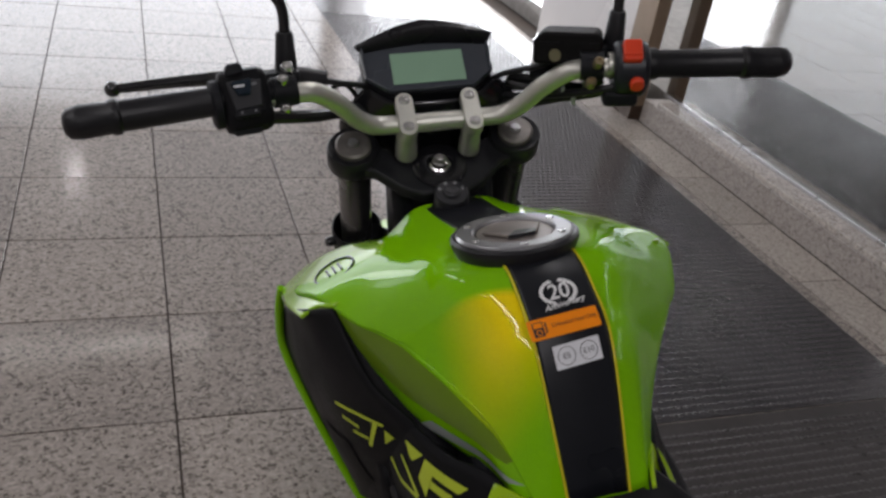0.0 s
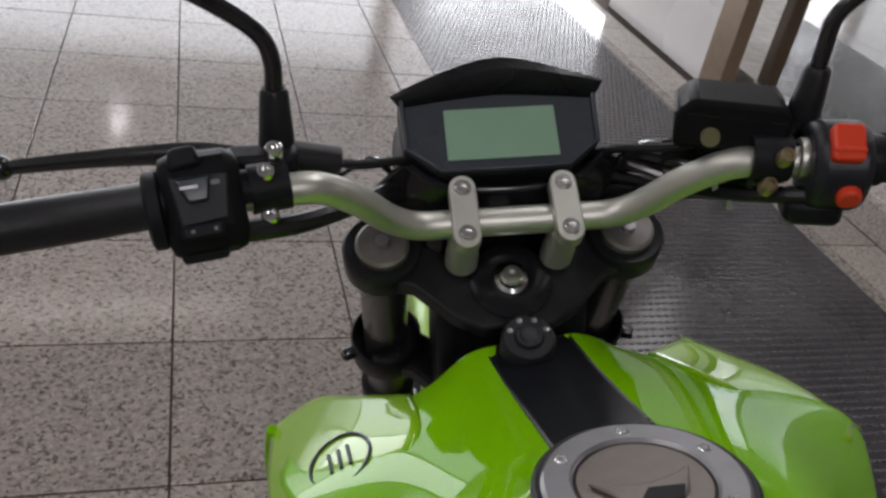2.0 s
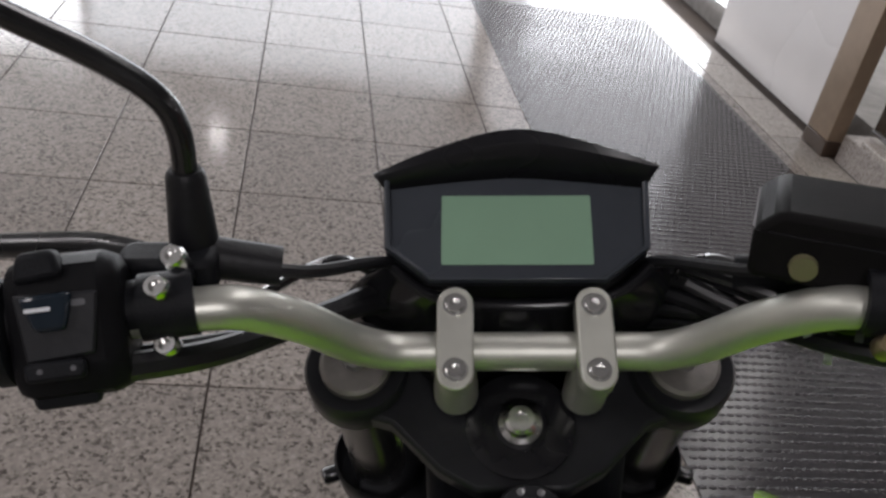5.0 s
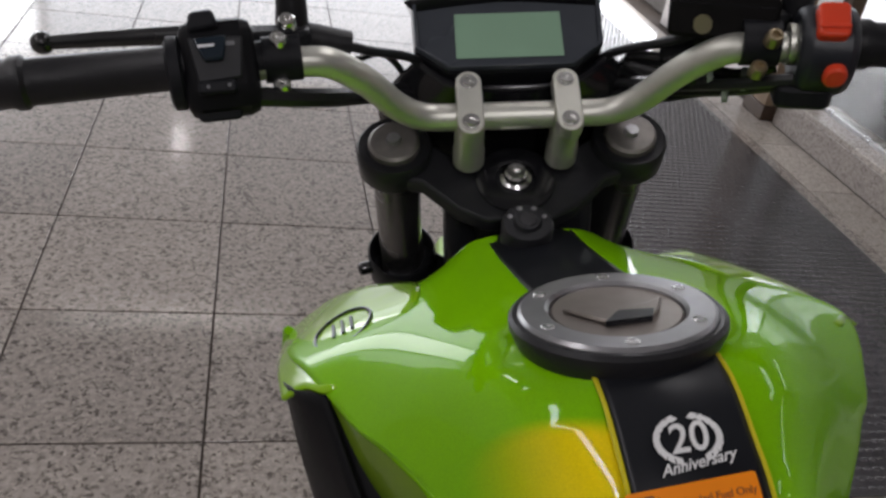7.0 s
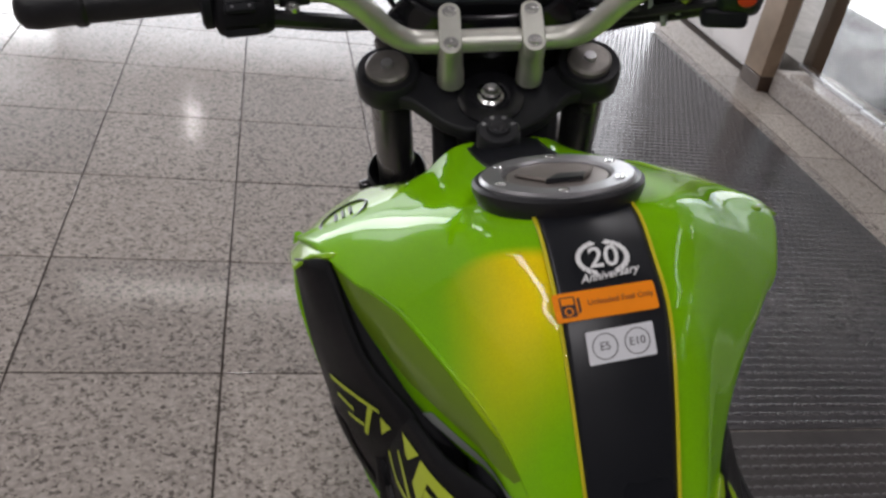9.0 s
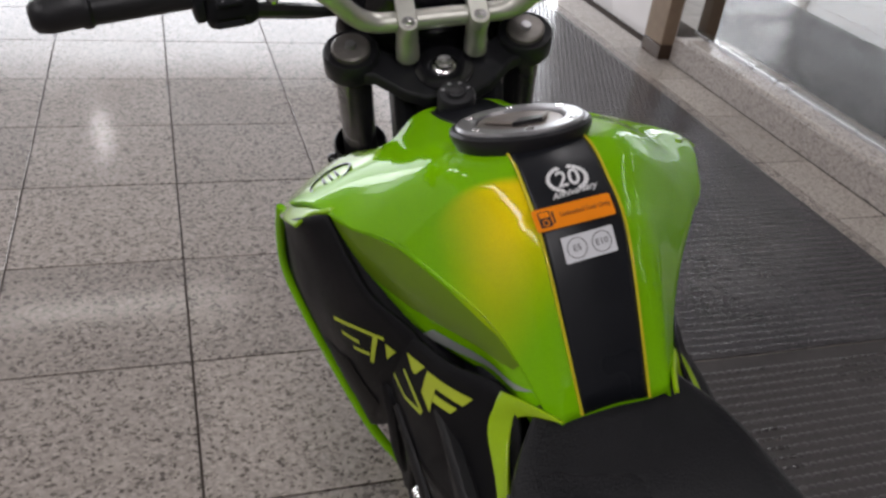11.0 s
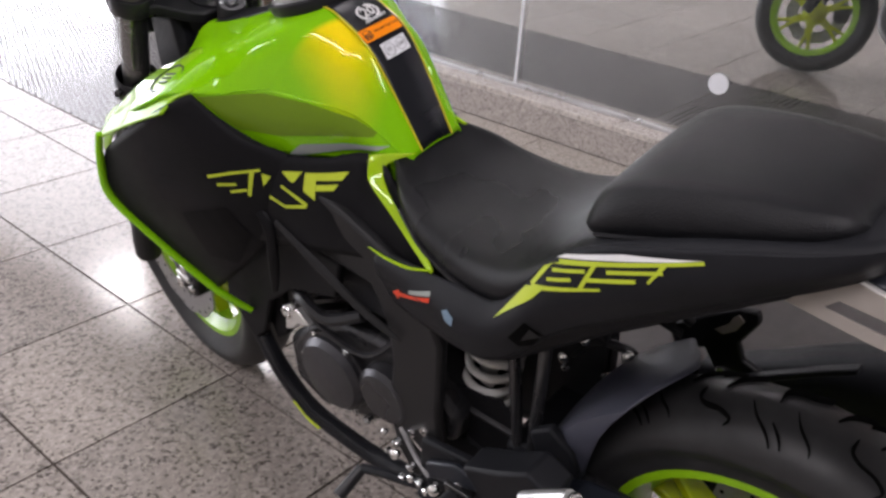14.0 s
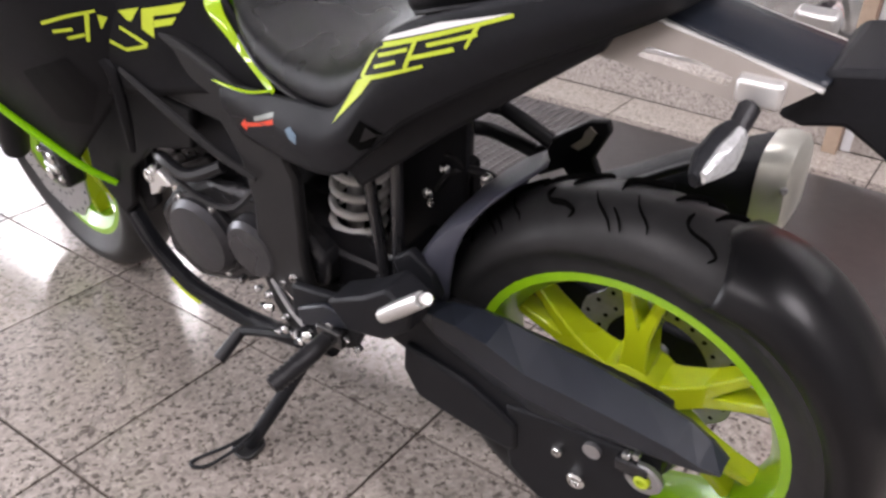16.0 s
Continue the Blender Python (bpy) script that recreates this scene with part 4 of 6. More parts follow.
chain = [(-0.069, RW.y - 0.085 * math.cos(a), RW.z + 0.085 * math.sin(a)) for a in (radians(d) for d in (-80, -40, 0, 40, 80))]
chain = [(-0.069, 0.56, 0.345)] + chain + [(-0.069, 0.56, 0.395), (-0.069, 0.585, 0.37)]
part("chain", tube(chain, 0.007, 6, 5, closed=True), M_ENGINE, bike, "drive chain")

# --- swingarm, guard, hugger ---
for s in (-1, 1):
    arm = [(0.40, 0.40), (0.30, 0.395), (0.12, 0.345), (0.01, 0.335), (-0.02, 0.32), (-0.02, 0.28), (0.02, 0.268), (0.14, 0.275), (0.33, 0.30), (0.40, 0.33)]
    part("swingarm", prism(arm, s * 0.115, s * 0.080), M_BLACK, bike, "black box-section swingarm", bevel=0.006)
part("swingarm_bridge", box(-0.09, 0.09, 0.36, 0.42, 0.31, 0.40), M_BLACK, bike, bevel=0.01)
GUARD = [(0.315, 0.400, 0.408, 0.390, 0.372, 0.6), (0.285, 0.414, 0.426, 0.392, 0.362, 0.95), (0.245, 0.423, 0.427, 0.385, 0.347, 1.0), (0.203, 0.424, 0.419, 0.370, 0.328, 1.0), (0.150, 0.417, 0.397, 0.352, 0.312, 1.0), (0.090, 0.412, 0.394, 0.350, 0.318, 1.0),
         (0.022, 0.401, 0.388, 0.352, 0.328, 0.98), (-0.038, 0.388, 0.380, 0.355, 0.335, 0.95), (-0.066, 0.372, 0.364, 0.352, 0.340, 0.80), (-0.088, 0.352, 0.351, 0.348, 0.345, 0.55)]
gbm = skin([[(-0.084, y, a - 0.006), (-0.093, y, a), (-0.093 - 0.045 * k, y, b), (-0.093 - 0.042 * k, y, c), (-0.093 - 0.026 * k, y, d)] for y, a, b, c, d, k in GUARD], 1, smooth_cols=False)
part("chain_guard", gbm, M_GUARD, bike, "faceted blue-grey plastic chain guard", smooth=False, solid=0.004, core=(0, 0.1, 0.38))
lower = [(0.345, 0.335), (0.25, 0.315), (0.17, 0.275), (0.172, 0.225), (0.188, 0.220), (0.254, 0.226), (0.331, 0.240), (0.352, 0.285)]
part("chain_slider", prism(lower, -0.125, -0.095), M_BLACK, bike, "black lower chain cover", bevel=0.005)
part("swingarm_plate", prism([(0.19, 0.235), (0.186, 0.180), (0.140, 0.140), (0.06, 0.15), (0.0, 0.205), (-0.022, 0.285), (0.02, 0.32), (0.10, 0.315), (0.19, 0.30)], -0.119, -0.106), M_BLACK, bike, "black rear plate of the swingarm", bevel=0.004)
part("chain_adjuster", box(-0.132, -0.119, -0.012, 0.030, 0.296, 0.318), M_ENGINE, bike, "dark axle block", bevel=0.003)
part("axle_cover", lathe([(0, 0.024), (0.006, 0.024), (0.009, 0.021), (0.009, 0.013), (0.006, 0.012), (0.006, 0)], (-0.121, -0.006, 0.296), (-1, 0, 0), 28), M_CASTALU, bike, "round metal axle cover")
part("axle_nut", bolt_head((-0.127, -0.006, 0.296), (-1, 0, 0), 0.010, 0.008), M_LIMEDECAL, bike)
for y, z, r in ((0.109, 0.268, 0.008), (0.081, 0.228, 0.013), (0.018, 0.322, 0.006), (0.006, 0.330, 0.005)):
    part("bolt", bolt_head((-0.119, y, z), (-1, 0, 0), r, 0.010), M_CHROME, bike)
# hugger: wraps the front of the tyre, cut on the slant behind
ACROSS = [(-0.078, 0.256, 24), (-0.087, 0.288, 42), (-0.082, 0.316, 54), (-0.046, 0.325, 60), (0.0, 0.327, 65), (0.046, 0.325, 60), (0.082, 0.316, 54), (0.087, 0.288, 42), (0.078, 0.256, 24)]
rows = []
for k in range(8):
    u = k / 7
    rows.append([(x, RW.y + math.cos(radians(4 + (end - 4) * u)) * (r + 0.002 * u), RW.z + math.sin(radians(4 + (end - 4) * u)) * (r + 0.002 * u)) for x, r, end in ACROSS])
part("hugger", skin(rows, 3, m=2), M_HUGGER, bike, "blue-grey plastic rear hugger", solid=0.0025, core=RW)
part("hugger_bracket", prism([(0.30, 0.41), (0.36, 0.40), (0.375, 0.45), (0.345, 0.475), (0.31, 0.45)], -0.096, -0.080), M_BLACK, bike, bevel=0.004)

# --- engine ---
eng = part("engine", prism([(0.50, 0.345), (0.60, 0.325), (0.68, 0.275), (0.80, 0.24), (0.86, 0.27), (0.86, 0.36), (0.80, 0.42), (0.70, 0.47), (0.56, 0.47), (0.49, 0.40)], -0.105, 0.11), M_ENGINE, bike, "dark grey single-cylinder engine", bevel=0.012)
part("stator_cover", lathe([(0.0, 0.068), (0.018, 0.067), (0.028, 0.058), (0.032, 0.03), (0.032, 0)], (-0.105, 0.735, 0.362), (-1, 0, 0), 36), M_COVER, eng, "round grey stator cover")
part("cover_rim", lathe([(0.0, 0.074), (0.010, 0.074), (0.012, 0.068)], (-0.105, 0.735, 0.362), (-1, 0, 0), 36), M_ENGINE, eng)
part("sprocket_cover", lathe([(0.0, 0.052), (0.02, 0.050), (0.027, 0.042), (0.028, 0)], (-0.105, 0.618, 0.385), (-1, 0, 0), 32), M_COVER, eng, "grey sprocket cover")
for a in range(0, 360, 60):
    part("cover_bolt", bolt_head((-0.114, 0.735 + 0.071 * math.cos(radians(a)), 0.362 + 0.071 * math.sin(radians(a))), (-1, 0, 0), 0.006, 0.007), M_CHROME, eng)
cyl = pose(0, 0.80, 0.42, -28, 0, 0)
for k in range(7):
    part("cooling_fin", moved(prism(rounded(0.15, 0.13, 0.02), 0.02 * k, 0.02 * k + 0.006, "xy"), cyl), M_ENGINE, eng)
part("cylinder", moved(box(-0.05, 0.05, -0.045, 0.045, 0, 0.14), cyl), M_ENGINE, eng, bevel=0.006)
part("cylinder_head", moved(prism(rounded(0.15, 0.13, 0.03), 0.14, 0.20, "xy"), cyl), M_ENGINE, eng, bevel=0.01)
for y, z, r in ((0.815, 0.452, 0.013), (0.80, 0.468, 0.009), (0.66, 0.31, 0.007), (0.56, 0.35, 0.007), (0.535, 0.37, 0.008)):
    part("bolt", bolt_head((-0.118, y, z), (-1, 0, 0), r, 0.014), M_CHROME, eng)
part("engine_hose", tube([(-0.09, 0.83, 0.46), (-0.115, 0.79, 0.485), (-0.12, 0.73, 0.475), (-0.10, 0.67, 0.50)], 0.010, 8, 5), M_RUBBER, eng, "black rubber hose")
part("cable", tube([(-0.10, 0.86, 0.52), (-0.118, 0.76, 0.455), (-0.118, 0.66, 0.44), (-0.11, 0.60, 0.49)], 0.005, 6, 5), M_RUBBER, eng)
part("engine_bracket", prism([(0.827, 0.412), (0.805, 0.422), (0.79, 0.440), (0.765, 0.448), (0.792, 0.470), (0.817, 0.460)], -0.130, -0.115), M_BRIGHT, eng, bevel=0.003)
# lower cradle with a lime edge
cradle = [(-0.10, 0.95, 0.34), (-0.105, 0.90, 0.265), (-0.105, 0.82, 0.205), (-0.105, 0.66, 0.195), (-0.11, 0.50, 0.235)]
part("cradle", tube(cradle, 0.016, 10, 5), M_BLACK, bike, "black lower frame cradle")
part("cradle", tube([(-x, y, z) for x, y, z in cradle], 0.016, 10, 5), M_BLACK, bike)
part("belly_pan", prism([(0.93, 0.33), (0.90, 0.25), (0.82, 0.19), (0.66, 0.18), (0.52, 0.215), (0.52, 0.235), (0.66, 0.205), (0.82, 0.222), (0.885, 0.275), (0.915, 0.34)], -0.118, -0.100), M_BLACK, bike, "black belly rail", bevel=0.004)
part("pan_edge", tube([(-0.119, 0.86, 0.222), (-0.119, 0.83, 0.200), (-0.119, 0.80, 0.192)], 0.004, 6, 4), M_LIMEDECAL, bike)
part("radiator_side", prism([(1.0, 0.62), (0.93, 0.42), (0.90, 0.33), (0.865, 0.36), (0.86, 0.60)], -0.10, -0.085), M_SHROUD, bike, bevel=0.004)
part("engine_shield", prism([(0.99, 0.40), (0.935, 0.33), (0.90, 0.36), (0.87, 0.44), (0.80, 0.50), (0.70, 0.53), (0.68, 0.60), (0.86, 0.62), (0.97, 0.50)], -0.122, -0.108), M_SHROUD, bike, "dark plastic side shield", bevel=0.004)
part("header_pipe", tube([(0.02, 0.93, 0.46), (0.03, 1.0, 0.40), (0.04, 0.97, 0.27), (0.06, 0.80, 0.17), (0.08, 0.55, 0.17), (0.11, 0.42, 0.24), (0.13, 0.30, 0.36), (0.15, 0.2, 0.43)], 0.019, 12, 6), M_CASTALU, bike, "exhaust header pipe")

for s in (-1, 1):
    part("cover_rib", tube([(s * 0.152, 0.830, 0.672), (s * 0.150, 0.790, 0.640), (s * 0.146, 0.800, 0.560), (s * 0.140, 0.820, 0.500)], [0.005, 0.009, 0.009, 0.005], 8, 5, flat=0.6), M_SHROUD, bike)
    part("cover_rib", tube([(s * 0.147, 0.775, 0.648), (s * 0.142, 0.700, 0.600), (s * 0.138, 0.620, 0.556), (s * 0.135, 0.560, 0.535)], [0.004, 0.007, 0.007, 0.004], 8, 5, flat=0.6), M_SPAR, bike)
# dark infill added to block the view between tank and engine, and frame
part("inner_plate", prism([(0.36, 0.32), (0.56, 0.30), (0.57, 0.66), (0.34, 0.68)], 0.045, 0.055), M_BLACK, bike)
part("airbox", prism([(0.575, 0.62), (0.58, 0.49), (0.62, 0.49), (0.90, 0.50), (1.00, 0.66), (0.98, 0.80), (0.80, 0.82), (0.62, 0.72)], -0.085, 0.085), M_BLACK, bike, bevel=0.01)
for s in (-1, 1):
    spar = [(0.98, 0.77), (0.90, 0.63), (0.72, 0.61), (0.615, 0.60), (0.592, 0.55), (0.588, 0.48), (0.603, 0.39), (0.605, 0.345), (0.595, 0.295), (0.57, 0.25), (0.53, 0.262), (0.505, 0.335), (0.510, 0.41), (0.502, 0.48), (0.495, 0.55), (0.53, 0.645), (0.66, 0.70), (0.88, 0.76)]
    part("frame_spar", prism(spar, s * 0.128, s * 0.108, tilt=lambda u, v: -s * (max(u - 0.7, 0) * 0.05)), M_SPAR, bike, "dark grey frame spar cover", bevel=0.006)
    part("frame_strut", tube([(s * 0.080, 0.416, 0.62), (s * 0.080, 0.411, 0.555), (s * 0.080, 0.408, 0.490), (s * 0.080, 0.403, 0.375)], 0.0085, 10, 5), M_STRUT, bike)
    part("frame_strut", tube([(s * 0.080, 0.360, 0.64), (s * 0.080, 0.364, 0.577), (s * 0.080, 0.371, 0.500), (s * 0.080, 0.382, 0.370)], 0.0085, 10, 5), M_STRUT, bike)
    part("subframe_rail", tube([(s * 0.085, 0.55, 0.60), (s * 0.10, 0.38, 0.68), (s * 0.08, 0.15, 0.80), (s * 0.05, 0.06, 0.84)], 0.011, 8, 4), M_FRAMETUBE, bike)
part("battery_tray", prism([(0.46, 0.60), (0.25, 0.74), (0.08, 0.84), (0.10, 0.80), (0.28, 0.66), (0.42, 0.54)], -0.09, 0.09), M_BLACK, bike, bevel=0.006)
# shock
part("linkage_cover", prism([(0.575, 0.28), (0.42, 0.28), (0.415, 0.415), (0.440, 0.446), (0.47, 0.436), (0.516, 0.430), (0.566, 0.443), (0.580, 0.50)], -0.071, -0.067), M_SHROUD, bike, "dark linkage cover", bevel=0.001)
shock = part("shock_absorber", tube([(-0.02, 0.465, 0.60), (-0.02, 0.52, 0.34)], 0.014, 12, 2), M_CASTALU, bike, "rear shock with a pale spring")
coil = []
for k in range(97):
    u = k / 96
    a = 2 * math.pi * 6.5 * u
    coil.append((-0.02 + 0.038 * math.cos(a), 0.468 + 0.04 * u + 0.038 * math.sin(a), 0.565 - 0.20 * u))
part("spring", tube(coil, 0.0062, 8, 2), M_SPRING, shock, "cream coil spring")
part("spring_seat", lathe([(0, 0), (0, 0.042), (0.012, 0.042), (0.012, 0)], (-0.02, 0.465, 0.572), (0, -0.2, 1), 20), M_CASTALU, shock)

# pegs, pedals, stand
bracket = part("peg_bracket", prism([(0.53, 0.37), (0.44, 0.385), (0.40, 0.34), (0.42, 0.30), (0.47, 0.275), (0.54, 0.28)], -0.142, -0.128), M_BLACK, bike, "black foot peg bracket", bevel=0.004)
part("foot_peg", tube([(-0.14, 0.455, 0.318), (-0.195, 0.466, 0.304), (-0.252, 0.48, 0.292)], [0.012, 0.014, 0.012], 10, 4), M_RUBBER, bike, "ribbed rubber foot peg")
for k in range(8):
    u = k / 7
    part("rib", lathe([(-0.002, 0.0145), (0.002, 0.0145)], (-0.185 - 0.06 * u, 0.464 + 0.014 * u, 0.3065 - 0.013 * u), (-0.97, 0.2, -0.2), 12), M_RUBBER, bracket)
part("peg_mount", box(-0.16, -0.135, 0.43, 0.475, 0.305, 0.335), M_FRAMETUBE, bike, bevel=0.003)
part("gear_lever", tube([(-0.128, 0.47, 0.282), (-0.145, 0.55, 0.262), (-0.15, 0.605, 0.246), (-0.155, 0.655, 0.228)], 0.008, 8, 5), M_BLACK, bike, "black gear lever")
part("toe_peg", tube([(-0.155, 0.655, 0.228), (-0.205, 0.661, 0.203)], [0.009, 0.011], 10, 2), M_RUBBER, bike)
part("gear_rod", tube([(-0.128, 0.50, 0.29), (-0.124, 0.57, 0.34)], 0.004, 6, 2), M_CHROME, bike)
for y, z in ((0.50, 0.29), (0.535, 0.275), (0.455, 0.335), (0.43, 0.32), (0.57, 0.262), (0.575, 0.335), (0.41, 0.31), (0.55, 0.30)):
    part("bolt", bolt_head((-0.143, y, z), (-1, 0, 0), 0.0065, 0.01), M_CHROME, bike)
part("linkage_plate", prism([(0.515, 0.340), (0.459, 0.372), (0.42, 0.366), (0.402, 0.352), (0.465, 0.331), (0.511, 0.308)], -0.152, -0.1425), M_GUARD, bike, bevel=0.003)
part("shift_rod", tube([(-0.146, 0.50, 0.292), (-0.138, 0.545, 0.312), (-0.126, 0.585, 0.345)], 0.0045, 8, 3), M_CASTALU, bike)
for at, r in (((-0.150, 0.50, 0.292), 0.009), ((-0.140, 0.585, 0.300), 0.008), ((-0.150, 0.545, 0.285), 0.006), ((-0.150, 0.47, 0.305), 0.005), ((-0.146, 0.52, 0.27), 0.006), ((-0.14, 0.60, 0.30), 0.004), ((-0.12, 0.625, 0.305), 0.006)):
    part("fitting", lathe([(0, r * 0.7), (0.004, r), (0.010, r), (0.013, r * 0.5), (0.013, 0)], at, (-0.9, -0.2, 0.4), 12), M_CHROME, bike)
part("linkage_joint", tube([(-0.14, 0.515, 0.30), (-0.146, 0.505, 0.278), (-0.15, 0.53, 0.262)], 0.009, 8, 3), M_BLACK, bike)
stand = part("side_stand", tube([(-0.115, 0.515, 0.262), (-0.165, 0.555, 0.17), (-0.226, 0.612, 0.052)], [0.013, 0.011, 0.012], 10, 4), M_BLACK, bike, "black side stand, folded out")
part("stand_foot", prism(rounded(0.05, 0.045, 0.015, cx=-0.228, cy=0.615), 0.043, 0.052, "xy"), M_FRAMETUBE, stand, bevel=0.002)
part("stand_tang", tube([(-0.205, 0.598, 0.09), (-0.255, 0.60, 0.085), (-0.295, 0.635, 0.058), (-0.310, 0.655, 0.058), (-0.300, 0.662, 0.058), (-0.262, 0.62, 0.080), (-0.21, 0.605, 0.078)], 0.0032, 6, 5), M_BLACK, stand)
part("stand_spring", tube([(-0.13, 0.515, 0.255), (-0.170, 0.552, 0.16)], 0.005, 8, 2), M_BLACK, stand)
# pillion pegs and hangers
part("pillion_hanger", tube([(0.09, 0.42, 0.585), (0.14, 0.362, 0.564), (0.145, 0.336, 0.556), (0.145, 0.272, 0.528)], 0.0115, 10, 5), M_HANGER, bike, "black pillion hanger tube")
part("pillion_hanger", tube([(0.09, 0.44, 0.535), (0.14, 0.385, 0.522), (0.145, 0.340, 0.515), (0.145, 0.285, 0.503)], 0.0115, 10, 5), M_HANGER, bike)
plate = [(0.308, 0.508), (0.279, 0.532), (0.255, 0.553), (0.216, 0.582), (0.191, 0.588), (0.186, 0.572), (0.208, 0.527), (0.198, 0.502), (0.145, 0.484), (0.12, 0.472), (0.13, 0.452), (0.229, 0.460), (0.242, 0.481), (0.252, 0.497), (0.290, 0.472)]
part("exhaust_hanger", prism(plate, 0.138, 0.150), M_HANGER, bike, "black exhaust hanger plate with a slot", bevel=0.003)
# pale patch paints the brightness seen through the plate's opening
part("hanger_slot", prism([(0.242, 0.537), (0.230, 0.534), (0.214, 0.548), (0.205, 0.568), (0.214, 0.575), (0.221, 0.566), (0.225, 0.554), (0.234, 0.545)], 0.1366, 0.1378), M_PLATE, bike, "pale patch painted for the bright slot opening")
part("bolt", bolt_head((0.138, 0.222, 0.474), (-1, 0, 0), 0.008, 0.006), M_CHROME, bike)
# rear brake cylinder with its hoses
part("brake_cylinder", prism(rounded(0.05, 0.085, 0.012, cx=0.375, cy=0.475), 0.058, 0.085), M_SHROUD, bike, "black rear brake cylinder", bevel=0.004)
part("brake_hose", tube([(0.060, 0.425, 0.440), (0.050, 0.398, 0.470), (0.050, 0.372, 0.505), (0.055, 0.340, 0.512), (0.065, 0.318, 0.500), (0.07, 0.325, 0.465)], 0.007, 8, 6), M_RUBBER, bike, "black rubber brake hose")
part("hose_loop", tube([(0.055, 0.40, 0.515), (0.048, 0.375, 0.532), (0.050, 0.352, 0.515), (0.055, 0.360, 0.480)], 0.005, 8, 6), M_RUBBER, bike)
for at, r in (((0.052, 0.418, 0.453), 0.009), ((0.048, 0.412, 0.440), 0.006), ((0.044, 0.380, 0.511), 0.008), ((0.050, 0.317, 0.512), 0.008), ((0.055, 0.324, 0.500), 0.006), ((0.052, 0.350, 0.456), 0.006), ((0.05, 0.338, 0.452), 0.004)):
    part("fitting", lathe([(0, r * 0.7), (0.004, r), (0.009, r), (0.012, r * 0.5), (0.012, 0)], at, (-0.9, -0.3, 0.3), 12), M_CHROME, bike)
peg = part("pillion_peg", tube([(-0.188, 0.316, 0.452), (-0.193, 0.281, 0.485), (-0.196, 0.247, 0.516)], [0.010, 0.011, 0.010], 10, 4), M_BRIGHT, bike, "folded silver pillion peg")
part("pillion_bracket", prism([(0.40, 0.37), (0.335, 0.385), (0.295, 0.42), (0.285, 0.455), (0.325, 0.475), (0.365, 0.445), (0.43, 0.41)], -0.172, -0.122), M_BLACK, bike, "black pillion peg bracket", bevel=0.005)
part("bolt", bolt_head((-0.199, 0.240, 0.522), (-0.3, -0.6, 0.6), 0.0085, 0.007), M_CHROME, bike)

# muffler on the far side
def oval(rows, n=16, sharp=0.62):
    """Rounded-off angular rings along y: (y, z, half width, half height), all round x = 0.175."""
    bm = bmesh.new()
    rings = []
    for y, z, hw, hh in rows:
        ring = []
        for t in (2 * math.pi * (i + 0.5) / n for i in range(n)):
            c, s_ = math.cos(t), math.sin(t)
            ring.append(bm.verts.new((0.175 + hw * math.copysign(abs(c) ** sharp, c), y, z + hh * math.copysign(abs(s_) ** sharp, s_))))
        rings.append(ring)
    for p, q in zip(rings, rings[1:]):
        for i in range(n):
            bm.faces.new((p[i], p[(i + 1) % n], q[(i + 1) % n], q[i]))
    bm.faces.new(rings[0])
    bm.faces.new(rings[-1])
    return bm


muf = part("muffler", oval([(0.26, 0.425, 0.022, 0.026), (0.19, 0.452, 0.032, 0.040), (0.09, 0.500, 0.042, 0.056), (-0.002, 0.537, 0.047, 0.066)]), M_BLACK, bike, "black muffler with a pale metal end cap")
part("end_cap", oval([(-0.003, 0.538, 0.049, 0.068), (-0.020, 0.543, 0.048, 0.069), (-0.038, 0.550, 0.042, 0.062), (-0.045, 0.556, 0.030, 0.046)]), M_ALU, muf, "pale metal end cap")
part("cap_bolt", bolt_head((0.132, -0.036, 0.565), (-0.8, -0.6, 0), 0.005, 0.004), M_CASTALU, muf)
part("heat_shield", prism([(0.19, 0.478), (0.10, 0.545), (0.06, 0.572), (0.06, 0.582), (0.10, 0.556), (0.195, 0.487)], 0.120, 0.134), M_BLACK, muf, bevel=0.002)

